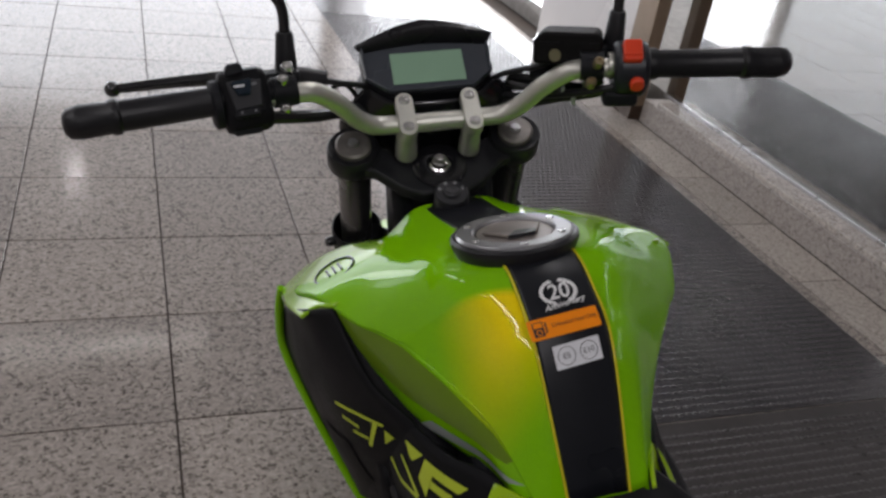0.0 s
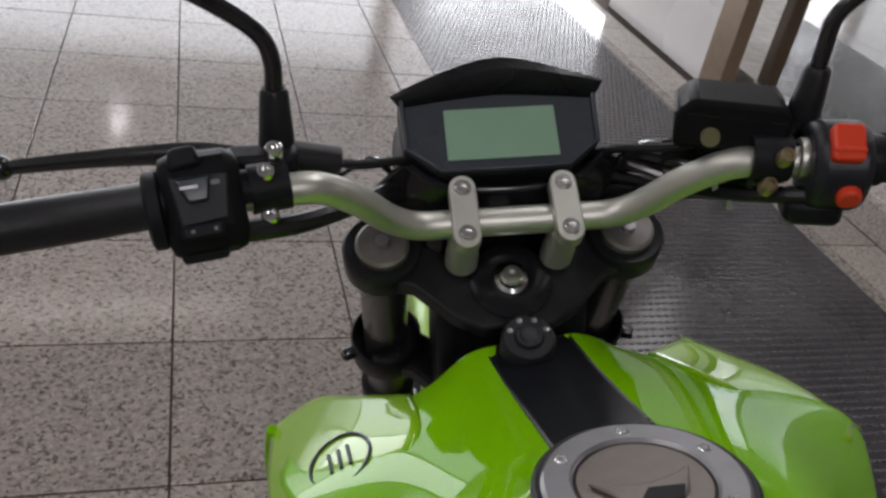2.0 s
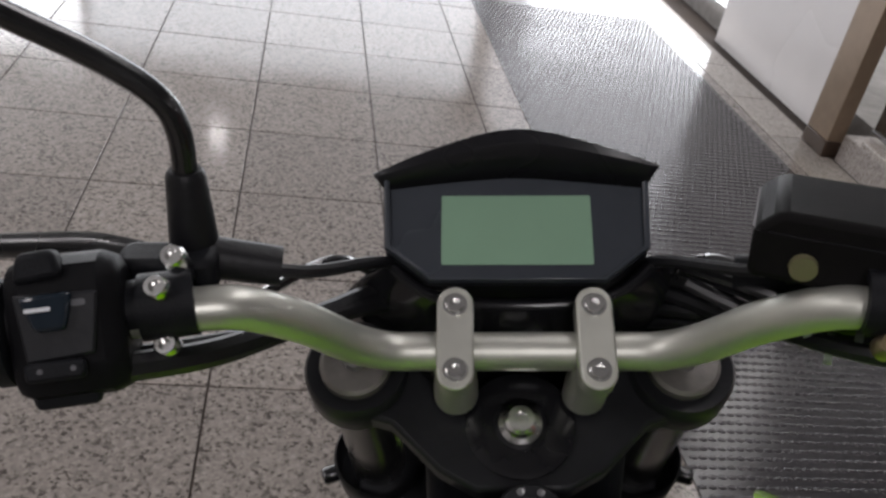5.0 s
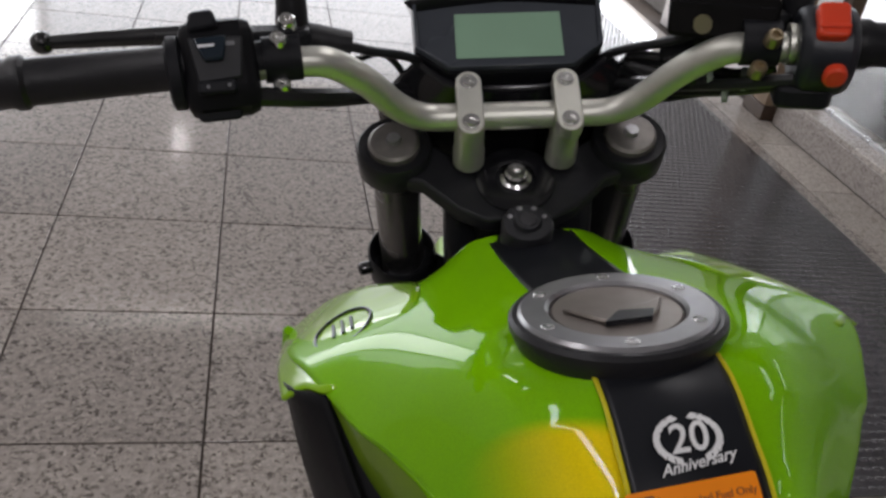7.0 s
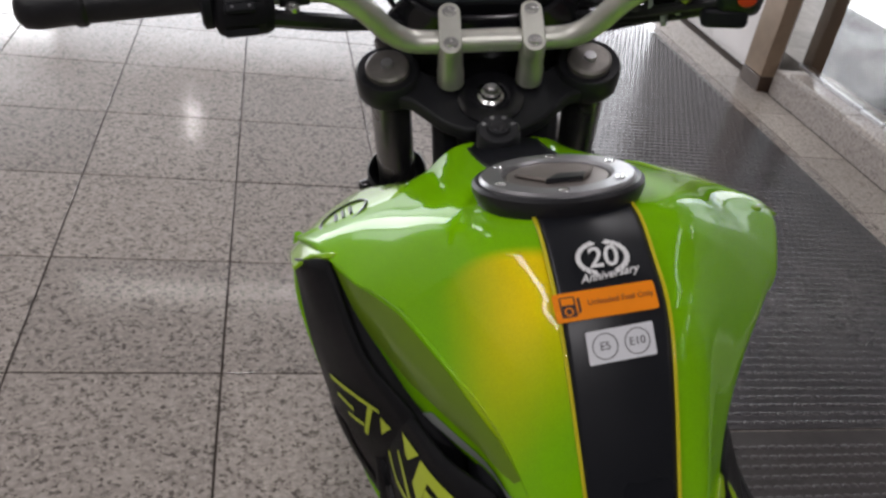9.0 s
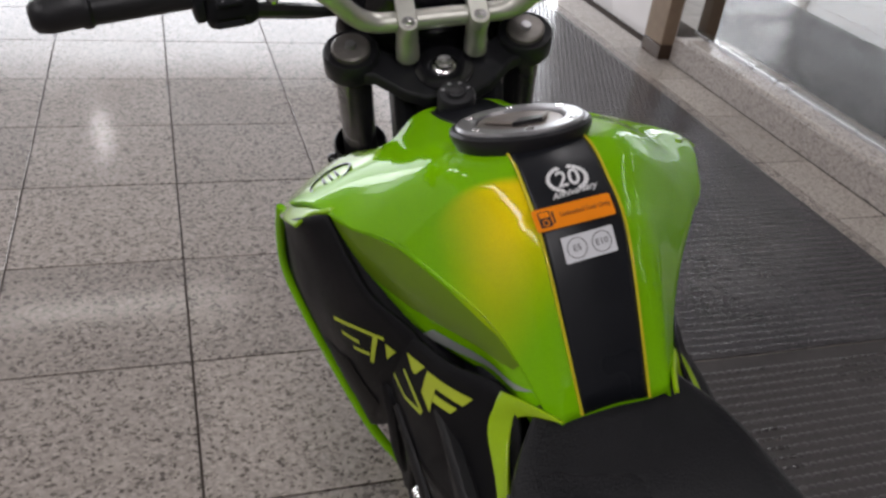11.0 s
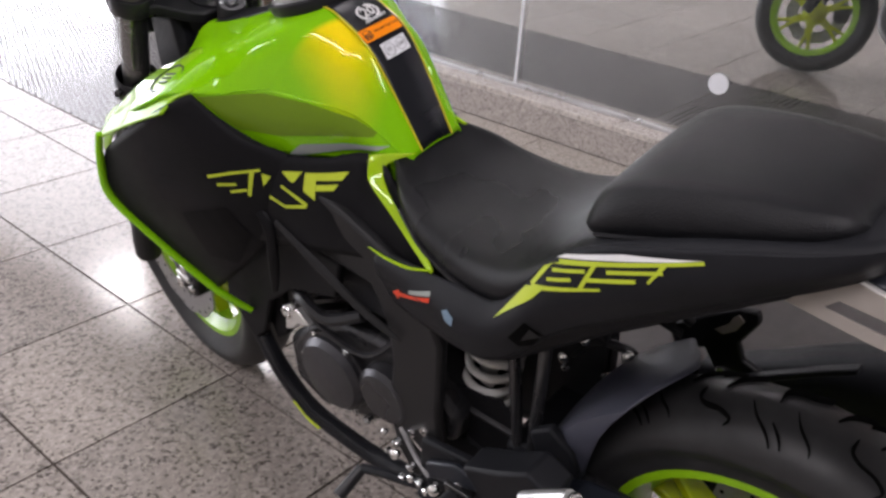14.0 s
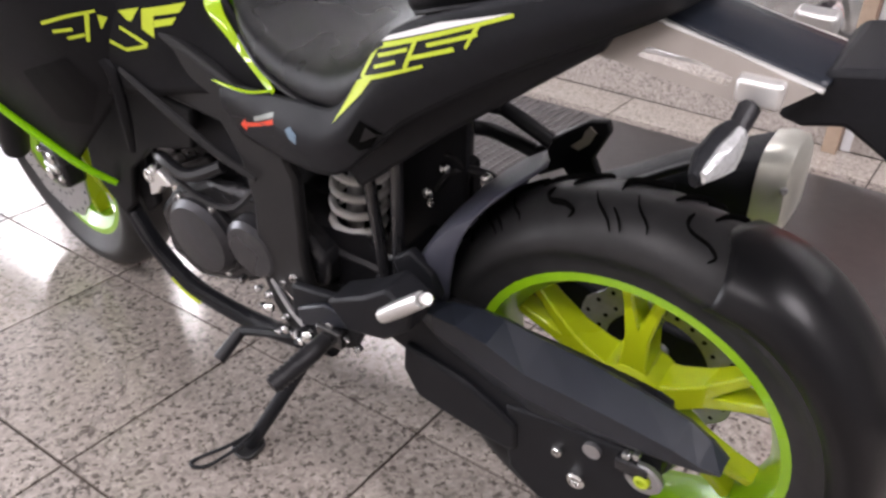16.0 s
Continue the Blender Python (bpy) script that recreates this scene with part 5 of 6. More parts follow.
# number plate bracket and rear signals
chan = [[(-0.055, 0.085, 0.838), (-0.058, 0.03, 0.826), (-0.066, -0.045, 0.813), (-0.073, -0.090, 0.807)],
        [(-0.012, 0.085, 0.842), (-0.015, 0.03, 0.830), (-0.022, -0.045, 0.815), (-0.028, -0.094, 0.808)],
        [(0.032, 0.085, 0.838), (0.028, 0.03, 0.826), (0.022, -0.045, 0.813), (0.016, -0.090, 0.807)]]
brk = part("plate_bracket", skin(chan, 3, m=4), M_GUARD, bike, "dark number plate bracket with bare metal edges", solid=0.003)
for s, side in ((-1, (-0.058, -0.062, -0.068, -0.075)), (1, (0.034, 0.030, 0.024, 0.018))):
    part("edge", tube([(side[0], 0.085, 0.836), (side[1], 0.03, 0.823), (side[2], -0.045, 0.810), (side[3], -0.090, 0.804)], 0.0028, 6, 4), M_BRIGHT, brk, "bare metal edge")
    bm = bmesh.new()
    outer = [(0.118, 0.795), (0.066, 0.829), (-0.01, 0.818), (-0.085, 0.803), (-0.055, 0.781), (0.03, 0.786)]
    slot = [(0.072, 0.800), (0.062, 0.809), (0.015, 0.806), (-0.018, 0.800), (-0.014, 0.793), (0.022, 0.796)]
    vo = [bm.verts.new((side[2] + s * ( (0.82 - z) * 0.5), y, z)) for y, z in outer]
    vi = [bm.verts.new((side[2] + s * ( (0.82 - z) * 0.5), y, z)) for y, z in slot]
    for i in range(6):
        bm.faces.new((vo[i], vo[(i + 1) % 6], vi[(i + 1) % 6], vi[i]))
    part("wing", bm, M_PLATE, brk, "satin metal wing with a long slot", smooth=False, solid=0.003)
    clamp = part("signal_mount", box(s * 0.076 - 0.012, s * 0.076 + 0.012, -0.062, -0.022, 0.782, 0.806), M_BRIGHT, brk, bevel=0.004)
    sig = part("rear_signal", tube([(s * 0.074, -0.037, 0.784), (s * 0.112, -0.036, 0.768)], [0.0105, 0.0095], 10, 3), M_RUBBER, bike, "rear turn signal with a clear lens")
    part("shell", tube([(s * 0.108, -0.034, 0.770), (s * 0.128, -0.032, 0.766), (s * 0.162, -0.030, 0.764), (s * 0.190, -0.032, 0.766)], [0.011, 0.017, 0.016, 0.006], 12, 4, flat=0.65), M_BLACK, sig)
    lens = part("lens", tube([(s * 0.116, -0.042, 0.770), (s * 0.150, -0.043, 0.768), (s * 0.186, -0.038, 0.768)], [0.010, 0.0145, 0.005], 8, 3, flat=0.65), M_CLEAR, sig, "clear faceted lens")
part("plate_holder", prism([(-0.052, 0.762), (-0.088, 0.815), (-0.13, 0.823), (-0.19, 0.79), (-0.20, 0.73), (-0.15, 0.742), (-0.109, 0.766), (-0.075, 0.757)], -0.058, 0.058), M_BLACK, bike, "black number plate holder", bevel=0.006)
part("rack_bolt", bolt_head((-0.06, 0.07, 0.826), (-1, 0, 0), 0.007, 0.005), M_BLACK, bike)

# --- front end: forks, clamps, bar, controls, dash (all turned with the bar) ---
FD = -STEER_AXIS
for s in (-1, 1):
    top = Vector((s * 0.103, 1.081, 0.900))
    fork = steered("fork", lathe([(0.005, 0.0215), (0.30, 0.0215)], top, FD, 28), M_FORK, "grey fork leg")
    steered("fork_lower", lathe([(0.28, 0.0215), (0.285, 0.029), (0.62, 0.029), (0.66, 0.026), (0.665, 0)], top, FD, 24), M_BLACK, parent=fork)
    steered("fork_cap", lathe([(0.004, 0.0225), (-0.004, 0.0225), (-0.006, 0.020), (-0.006, 0.0)], top, FD, 32), M_FORKCAP, "dull aluminium fork cap", parent=fork)
    steered("adjuster", lathe([(-0.006, 0.007), (-0.010, 0.006), (-0.010, 0)], top, FD, 8), M_CASTALU, parent=fork)
    # lower clamp with its bolts
    steered("lower_clamp_lobe", lathe([(0.165, 0.033), (0.168, 0.035), (0.202, 0.035), (0.205, 0.033), (0.205, 0.0215)], top, FD, 28), M_YOKE)
    steered("clamp_bolt", bolt_head(top + FD * 0.185 + Vector((s * 0.033, -0.012, 0)), (s, -0.4, 0), 0.007, 0.012), M_FRAMETUBE)
    steered("top_clamp_lobe", lathe([(0.002, 0.0225), (0.0, 0.031), (0.003, 0.033), (0.026, 0.033), (0.029, 0.031), (0.029, 0.0215)], top, FD, 32), M_YOKE)


cl = Matrix.Translation(PIVOT) @ Matrix.Rotation(RAKE, 4, "X")
bridge = [(-0.12, 0.045), (-0.08, 0.052), (-0.03, 0.015), (0.03, 0.015), (0.08, 0.052), (0.12, 0.045), (0.118, 0.012), (0.08, 0.002), (0.05, -0.028), (0.028, -0.04), (-0.028, -0.04), (-0.05, -0.028), (-0.08, 0.002), (-0.118, 0.012)]
yoke = steered("top_clamp", moved(prism(bridge, -0.022, -0.004, "xy"), cl), M_YOKE, "black top fork clamp", bevel=0.003)
steered("lower_clamp", moved(prism(bridge, -0.20, -0.175, "xy"), cl), M_YOKE, bevel=0.003)
steered("stem_tube", moved(lathe([(-0.19, 0.032), (-0.02, 0.032)], (0, 0, 0), (0, 0, 1), 24), cl), M_BLACK)
steered("stem_nut", moved(lathe([(-0.004, 0.0135), (0.001, 0.0135), (0.003, 0.0105), (0.008, 0.010), (0.010, 0.008), (0.010, 0.004), (0.007, 0.0035), (0.007, 0.0)], (0, 0, 0), (0, 0, 1), 24), cl), M_CHROME, "polished steering stem nut", parent=yoke)
steered("stem_washer", moved(lathe([(-0.004, 0.034), (-0.001, 0.034), (0.0, 0.030), (0, 0.017)], (0, 0, 0), (0, 0, 1), 28), cl), M_BLACKGLOSS, parent=yoke)
# ignition lock between clamp and tank
IGN = Vector((0.002, 0.983, 0.874))
ign = steered("ignition_lock", lathe([(-0.05, 0.021), (0.0, 0.021), (0.003, 0.019), (0.003, 0.0115), (0.006, 0.010), (0.006, 0)], IGN, (0, -0.3, 0.95), 28), M_YOKE, "black ignition lock")
steered("key_plate", lathe([(0.0062, 0.0075), (0.007, 0.0065), (0.007, 0)], IGN, (0, -0.3, 0.95), 20), M_ENGINE, parent=ign)
for k in range(4):
    a = radians(20 + 45 * k)
    steered("mark", lathe([(0.0032, 0.0024), (0.0036, 0)], IGN + Vector((0.0150 * math.cos(a), 0.0150 * math.sin(a), 0.0150 * math.sin(a) * 0.31)), (0, -0.3, 0.95), 8), M_CAPRING, parent=ign)
part("tank_nose", prism([(-0.046, 1.012), (-0.03, 0.96), (-0.036, 0.88), (0.036, 0.88), (0.03, 0.96), (0.046, 1.012), (0.03, 1.03), (-0.03, 1.03)], 0.80, 0.84, "xy", tilt=lambda u, v: (0.95 - v) * 0.25 + 0.0), M_STRIPE, bike, "black trim at the tank's nose", bevel=0.004)

# handlebar
bar_pts = [(-0.225, 0.986, 1.013), (-0.165, 0.999, 1.011), (-0.142, 1.006, 1.006), (-0.118, 1.022, 0.984), (-0.098, 1.038, 0.958), (-0.078, 1.047, 0.944), (-0.05, 1.05, 0.941), (0, 1.05, 0.941)]
bar_pts = bar_pts + [(-x, y, z) for x, y, z in reversed(bar_pts[:-1])]
bar = steered("handlebar", tube([(x, y, z - 0.003) for x, y, z in bar_pts], 0.0112, 18, 5), M_ALU, "champagne aluminium handlebar")
BU = Vector((0, 0.87, 0.49)).normalized()
for s in (-1, 1):
    c = Vector((s * 0.0395, 1.050, 0.9425))
    bm = bmesh.new()
    m4 = Matrix((Vector((1, 0, 0)), BU, Vector((1, 0, 0)).cross(BU))).transposed().to_4x4()
    m4.translation = c
    riser = steered("bar_clamp", moved(prism(rounded(0.021, 0.062, 0.0104), -0.001, 0.0135, "xy"), m4), M_ALU, "pale aluminium bar clamp", bevel=0.003)
    steered("riser", lathe([(0.0, 0.0125), (0.028, 0.0125), (0.034, 0.0135), (0.050, 0.0135)], c + Vector((0, -0.006, -0.006)), FD, 20), M_ALU, parent=riser)
    for d in (-0.0195, 0.0195):
        steered("bolt", lathe([(0.0135, 0.007), (0.0145, 0.007), (0.0145, 0.0055), (0.0165, 0.005), (0.0165, 0.0027), (0.0140, 0.0026), (0.0140, 0)], (0, 0, 0), (0, 0, 1), 18), M_CHROME, parent=riser).matrix_local = STEER @ m4 @ Matrix.Translation((0, d, 0)) @ STEER.inverted()

# grips, switches, levers, mirrors
for s in (-1, 1):
    ax = Vector((s * 0.967, -0.215, 0.01)).normalized()
    g0 = Vector((s * 0.226, 0.985, 1.0135)) + ax * (0.011 if s < 0 else 0.0)
    grip = steered("grip", lathe([(0, 0.0175), (0.012, 0.0178), (0.016, 0.0155), (0.09, 0.0160), (0.106, 0.0160), (0.109, 0.0185), (0.115, 0.0185), (0.118, 0.0165), (0.145, 0.0175), (0.156, 0.0155), (0.161, 0.010), (0.162, 0)], g0, ax, 28), M_RUBBER, "black rubber grip with a bar end")
    m5 = Matrix((ax, ax.cross(Vector((0, 0, 1))).normalized() * -1, Vector((0, 0, 1)))).transposed().to_4x4()
    m5.translation = g0 - ax * 0.022
    wdt = 0.058 if s < 0 else 0.050
    if s < 0:
        ml = m5 @ Matrix.Rotation(math.pi, 4, "Z")
        # a barrel, flattened where the keys sit
        prof = []
        for k in range(24):
            a = 2 * math.pi * k / 24
            flat = math.cos(a - radians(147))
            r = min(0.034, 0.0225 / flat) if flat > 0.5 else 0.034
            prof.append((-0.001 + r * math.cos(a), -0.004 + r * math.sin(a)))
        hous = steered("switch_housing", moved(prism(prof, -wdt / 2, wdt / 2 - 0.007), ml), M_SHROUD, "black switch housing with rocker keys", bevel=0.009)
    else:
        ring = [(0.031 * math.cos(2 * math.pi * k / 22), -0.003 + (0.034 if 11 <= k < 22 else 0.029) * math.sin(2 * math.pi * k / 22)) for k in range(22)]
        hous = steered("switch_housing", moved(prism(ring, -wdt / 2 + 0.011, wdt / 2), m5), M_GREYPLASTIC, "black switch housing", bevel=0.007)
        steered("housing_foot", moved(prism(rounded(0.040, 0.030, 0.008, cx=-0.004, cy=-0.006), -0.044, -0.026, "xy"), m5), M_BLACK, parent=hous, bevel=0.004)
    if s < 0:
        f1 = ml @ pose(0, -0.0195, 0.0105, 57, 0, 0)
        steered("face_plate", moved(prism([(-0.022, 0.015), (0.014, 0.0135), (0.010, -0.0145), (-0.019, -0.016)], 0.0, 0.0026, "xy"), f1), M_YOKE, parent=hous, bevel=0.0015)
        steered("beam_switch", moved(prism([(-0.019, 0.013), (0.004, 0.014), (0.0, -0.003), (-0.013, -0.003)], 0.002, 0.0078, "xy"), f1 @ Matrix.Rotation(radians(-6), 4, "X")), M_ROCKER, "glossy blue-black beam rocker", parent=hous, bevel=0.002)
        steered("label_strip", moved(prism(rounded(0.011, 0.0018, 0.0006, cx=-0.0105, cy=0.0068), 0.0079, 0.0083, "xy"), f1 @ Matrix.Rotation(radians(-6), 4, "X")), M_STICKER, parent=hous)
        steered("sign", moved(prism(rounded(0.006, 0.003, 0.0012, cx=0.0055, cy=0.009), 0.0026, 0.0029, "xy"), f1), M_GREYINK, parent=hous)
        steered("pass_key", moved(prism([(-0.022, 0.019), (0.000, 0.021), (-0.003, 0.034), (-0.019, 0.033)], -0.012, 0.0020, "xy"), f1), M_BLACK, parent=hous, bevel=0.003)
        steered("turn_switch", moved(prism(rounded(0.026, 0.009, 0.003, cx=-0.007, cy=-0.020), 0.0, 0.006, "xy"), f1), M_BLACK, parent=hous, bevel=0.002)
        for dx in (0.001, -0.013):
            steered("mark", moved(lathe([(0.0058, 0.0013), (0.0064, 0.0013), (0.0064, 0)], (dx, -0.0195, 0), (0, 0, 1), 8), f1), M_GREYINK, parent=hous)
        steered("flange", moved(lathe([(-0.004, 0.0), (-0.004, 0.022), (-0.002, 0.0255), (0.005, 0.0255), (0.007, 0.022), (0.007, 0.0)], (-wdt / 2 - 0.006, -0.001, -0.004), (1, 0, 0), 28), ml), M_BLACK, parent=hous)
        steered("horn_button", moved(prism(rounded(0.030, 0.014, 0.004), 0.0, 0.008, "xy"), ml @ pose(-0.008, -0.020, -0.026, 75, 0, 0)), M_BLACK, parent=hous, bevel=0.002)
    else:
        for name, tilt, w_, h_, z0, z1, lab in (("stop_switch", 42, 0.021, 0.026, 0.024, 0.0345, "red engine stop rocker"), ("start_button", 112, 0.016, 0.017, 0.028, 0.037, "red start button")):
            fr = m5 @ Matrix.Rotation(radians(tilt), 4, "X") @ Matrix.Translation((0.004 if tilt < 90 else 0.010, 0, 0))
            steered(name, moved(prism(rounded(w_, h_, 0.004 if tilt < 90 else 0.0075), z0, z1, "xy"), fr), M_RED, lab, parent=hous, bevel=0.002)
            if tilt < 90:
                steered("rocker_ridge", moved(prism(rounded(w_ * 0.96, 0.003, 0.001, cy=-0.006), z1 - 0.001, z1 + 0.0016, "xy"), fr), M_RED, parent=hous, bevel=0.0006)
    # lever perch and lever
    p0 = Vector((s * (0.177 if s < 0 else 0.168), 0.999, 1.011))
    perch = steered("lever_perch", lathe([(-0.013, 0.0112), (-0.013, 0.0165), (0.013, 0.0165), (0.013, 0.0140), (0.030 if s < 0 else 0.013, 0.0140), (0.030 if s < 0 else 0.013, 0.0112)], p0, ax, 20), M_BLACK, "black lever perch")
    steered("perch_arm", moved(prism(rounded(0.05, 0.022, 0.008), -0.010, 0.010, "xy"), Matrix.Translation(p0 + Vector((s * 0.006, 0.026, 0.004)))), M_BLACK, parent=perch, bevel=0.004)
    for dx, dy, dz in (((0.0, -0.006, 0.012), (0.0, -0.010, -0.019), (0.006, 0.006, 0.021)) if s < 0 else ((0.002, -0.015, 0.006), (-0.004, -0.012, -0.018))):
        steered("bolt", lathe([(0, 0.0062), (0.008, 0.0062), (0.010, 0.005), (0.010, 0.003), (0.007, 0.0028), (0.007, 0)], p0 + Vector((dx, dy, dz)), (0, -0.6, 0.8), 14), M_CHROME if s < 0 else M_BRASS, parent=perch)
    lo = 0.0 if s < 0 else 0.014
    lev = [(s * 0.185, 1.03, 1.014), (s * 0.23, 1.045 - lo, 1.014 - lo), (s * 0.29, 1.046 - lo, 1.014 - lo), (s * 0.355, 1.040 - lo, 1.014 - lo)]
    lever = steered("clutch_lever" if s < 0 else "brake_lever", tube(lev, [0.008, 0.0085, 0.0065, 0.005], 10, 5, flat=0.8), M_FRAMETUBE, "black hand lever with a ball end")
    bmb = bmesh.new()
    bmesh.ops.create_uvsphere(bmb, u_segments=14, v_segments=10, radius=0.0088)
    steered("ball_end", moved(bmb, Matrix.Translation((s * 0.360, 1.040 - lo, 1.014 - lo))), M_FRAMETUBE, parent=lever)
    # mirror: rubber boot, bent stalk, head
    b0 = Vector((-0.173 if s < 0 else 0.206, 1.036, 1.012 if s < 0 else 1.008))
    boot = steered("mirror", lathe([(0, 0.013), (0.012, 0.0125), (0.05, 0.0098), (0.053, 0.008), (0.053, 0)], b0, (0.06, 0, 1), 18), M_RUBBER, "black rear-view mirror on a bent stalk")
    stalk = [b0 + Vector(v) for v in ((0.003, 0, 0.05), (0.004, 0, 0.074), (0.002 + s * 0.005, -0.001, 0.092), (s * 0.026, -0.004, 0.112), (s * 0.062, -0.016, 0.140), (s * 0.095, -0.03, 0.17))]
    steered("stalk", tube(stalk, 0.0062, 12, 5), M_FRAMETUBE, parent=boot)
    head = moved(prism(rounded(0.13, 0.075, 0.03), -0.012, 0.008, "xz"), Matrix.Translation(b0 + Vector((s * 0.13, -0.03, 0.195))))
    steered("head", head, M_BLACK, parent=boot, bevel=0.006)
    # cables
    steered("cable", tube([p0 + Vector((-s * 0.01, 0.032, 0.006)), (s * 0.12, 1.042, 1.000), (s * 0.075, 1.10, 0.965), (s * 0.05, 1.14, 0.90)], 0.0038, 8, 6), M_RUBBER, "black control cable")
    steered("cable_boot", tube([p0 + Vector((-s * 0.004, 0.034, 0.006)), (s * 0.131, 1.040, 1.005)], [0.0115, 0.0105], 14, 3), M_RUBBER, "fat rubber cable boot")
    steered("cable", tube([(s * 0.20, 0.97, 0.995), (s * 0.16, 1.0, 0.98), (s * 0.12, 1.06, 0.955), (s * 0.07, 1.12, 0.93), (s * 0.04, 1.13, 0.86)], 0.0072 if s < 0 else 0.005, 8, 6), M_RUBBER)
    steered("cable", tube([(s * 0.15, 1.035, 0.985), (s * 0.11, 1.075, 0.985), (s * 0.09, 1.11, 0.95)], 0.003, 8, 6), M_FRAMETUBE)
# wiring bundle under the right side of the bar, its bright highlights made as pale rings
for k, (y, z) in enumerate(((1.020, 0.988), (1.028, 0.982), (1.014, 0.980), (1.034, 0.974))):
    steered("wire", tube([(0.188, y - 0.012, z), (0.160, y + 0.004 * k, z - 0.008), (0.132, y + 0.020, z - 0.004 - 0.003 * k), (0.095, y + 0.06, z - 0.012)], 0.0038, 8, 6), M_STRUT, "black wiring")
for x, y, z in ((0.168, 1.016, 0.977), (0.146, 1.026, 0.977), (0.157, 1.020, 0.966)):
    steered("cable_tie", lathe([(-0.002, 0.0075), (-0.002, 0.009), (0.002, 0.009), (0.002, 0.0075)], (x, y, z), (0.9, -0.4, 0.1), 14), M_GREYDECAL, "pale ring painted as a highlight on the wiring")
# brake fluid reservoir
rm = pose(0.157, 1.050, 1.0385, -12, 0, -21)
res = steered("brake_reservoir", moved(prism([(-0.038, -0.036), (0.038, -0.036), (0.040, -0.008), (0.034, 0.0), (-0.028, 0.0), (-0.039, -0.010)], -0.039, 0.039, "xz"), rm), M_RESERVOIR, "black brake fluid reservoir", bevel=0.004)
steered("lid_seam", moved(prism(rounded(0.079, 0.079, 0.006), -0.0115, -0.0105, "xy"), rm), M_BLACKGLOSS, parent=res)
steered("sight_glass", lathe([(0, 0), (0, 0.0076), (0.0040, 0.0066), (0.0040, 0)], (0.1300, 1.0160, 1.021), (-0.3, -0.95, 0.05), 16), M_SIGHT, "small amber sight glass", parent=res)
steered("reservoir_foot", moved(prism(rounded(0.030, 0.030, 0.006, cx=0.012, cy=-0.012), -0.052, -0.036, "xy"), rm), M_BLACK, parent=res, bevel=0.003)
steered("master_cylinder", tube([(0.115, 1.062, 0.985), (0.15, 1.050, 0.99), (0.195, 1.036, 0.998)], [0.010, 0.013, 0.011], 12, 4), M_BLACK)
steered("silver_collar", lathe([(0, 0.0112), (0, 0.0150), (0.013, 0.0150), (0.013, 0.0112)], (0.186, 0.994, 1.0115), (0.967, -0.215, 0), 20), M_ALU)

# dash
DC = Vector((-0.003, 1.104, 0.986))
DV = Vector((0, 0.82, 0.57)).normalized()
dm = Matrix((Vector((1, 0, 0)), DV, Vector((1, 0, 0)).cross(DV))).transposed().to_4x4()
dm.translation = DC
shape = [(-0.081, 0.034), (-0.079, -0.012), (-0.052, -0.033), (0.052, -0.033), (0.079, -0.012), (0.081, 0.034), (0.05, 0.044), (-0.05, 0.044)]
dash = steered("dash", moved(prism(shape, -0.03, -0.001, "xy"), dm), M_BLACK, "black dash with a green-grey display, switched off", bevel=0.004)
face = [(x * 0.95, y * 0.94) for x, y in shape]
steered("face", moved(prism(face, -0.001, 0.0012, "xy"), dm), M_BEZEL, parent=dash, bevel=0.001)
bm = bmesh.new()
vo = [bm.verts.new((x, y, 0.0)) for x, y in shape] + [bm.verts.new((x * 0.985, y * 0.985, 0.005)) for x, y in shape] + [bm.verts.new((x * 0.945, y * 0.935, 0.0045)) for x, y in shape] + [bm.verts.new((x * 0.94, y * 0.93, 0.001)) for x, y in shape]
for k in range(3):
    for i in range(8):
        bm.faces.new((vo[8 * k + i], vo[8 * k + (i + 1) % 8], vo[8 * k + 8 + (i + 1) % 8], vo[8 * k + 8 + i]))
steered("bezel", moved(bm, dm), M_BEZEL, parent=dash, bevel=0.001)
steered("display", moved(prism(rounded(0.0895, 0.0445, 0.001), 0.0012, 0.0018, "xy"), dm), M_LCD, "blank green-grey display", parent=dash)
hood = [[(-0.079, 0.026, 0.001), (-0.042, 0.031, 0.0015), (0.0, 0.034, 0.0015), (0.042, 0.031, 0.0015), (0.079, 0.027, 0.001)],
        [(-0.085, 0.033, 0.006), (-0.044, 0.044, 0.011), (0.0, 0.052, 0.014), (0.044, 0.046, 0.013), (0.085, 0.036, 0.012)],
        [(-0.087, 0.037, 0.003), (-0.045, 0.052, 0.010), (0.0, 0.062, 0.013), (0.045, 0.053, 0.012), (0.087, 0.039, 0.009)],
        [(-0.07, 0.045, -0.035), (-0.04, 0.058, -0.03), (0.0, 0.065, -0.03), (0.04, 0.058, -0.03), (0.07, 0.045, -0.035)]]
steered("hood", moved(skin(hood, 4, m=5, smooth_rows=False), dm), M_HOOD, "gloss black peaked hood", parent=dash, solid=0.003)
# cowl below the dash and the headlight body
cowl = [[(-0.078, 1.098, 0.972), (-0.05, 1.082, 0.958), (0, 1.078, 0.955), (0.05, 1.082, 0.958), (0.078, 1.098, 0.972)], [(-0.108, 1.110, 0.938), (-0.055, 1.090, 0.930), (0, 1.085, 0.928), (0.055, 1.090, 0.930), (0.108, 1.110, 0.938)],
        [(-0.112, 1.135, 0.900), (-0.055, 1.105, 0.890), (0, 1.10, 0.89), (0.055, 1.105, 0.890), (0.112, 1.135, 0.900)], [(-0.085, 1.15, 0.84), (-0.05, 1.125, 0.84), (0, 1.12, 0.84), (0.05, 1.125, 0.84), (0.085, 1.15, 0.84)]]
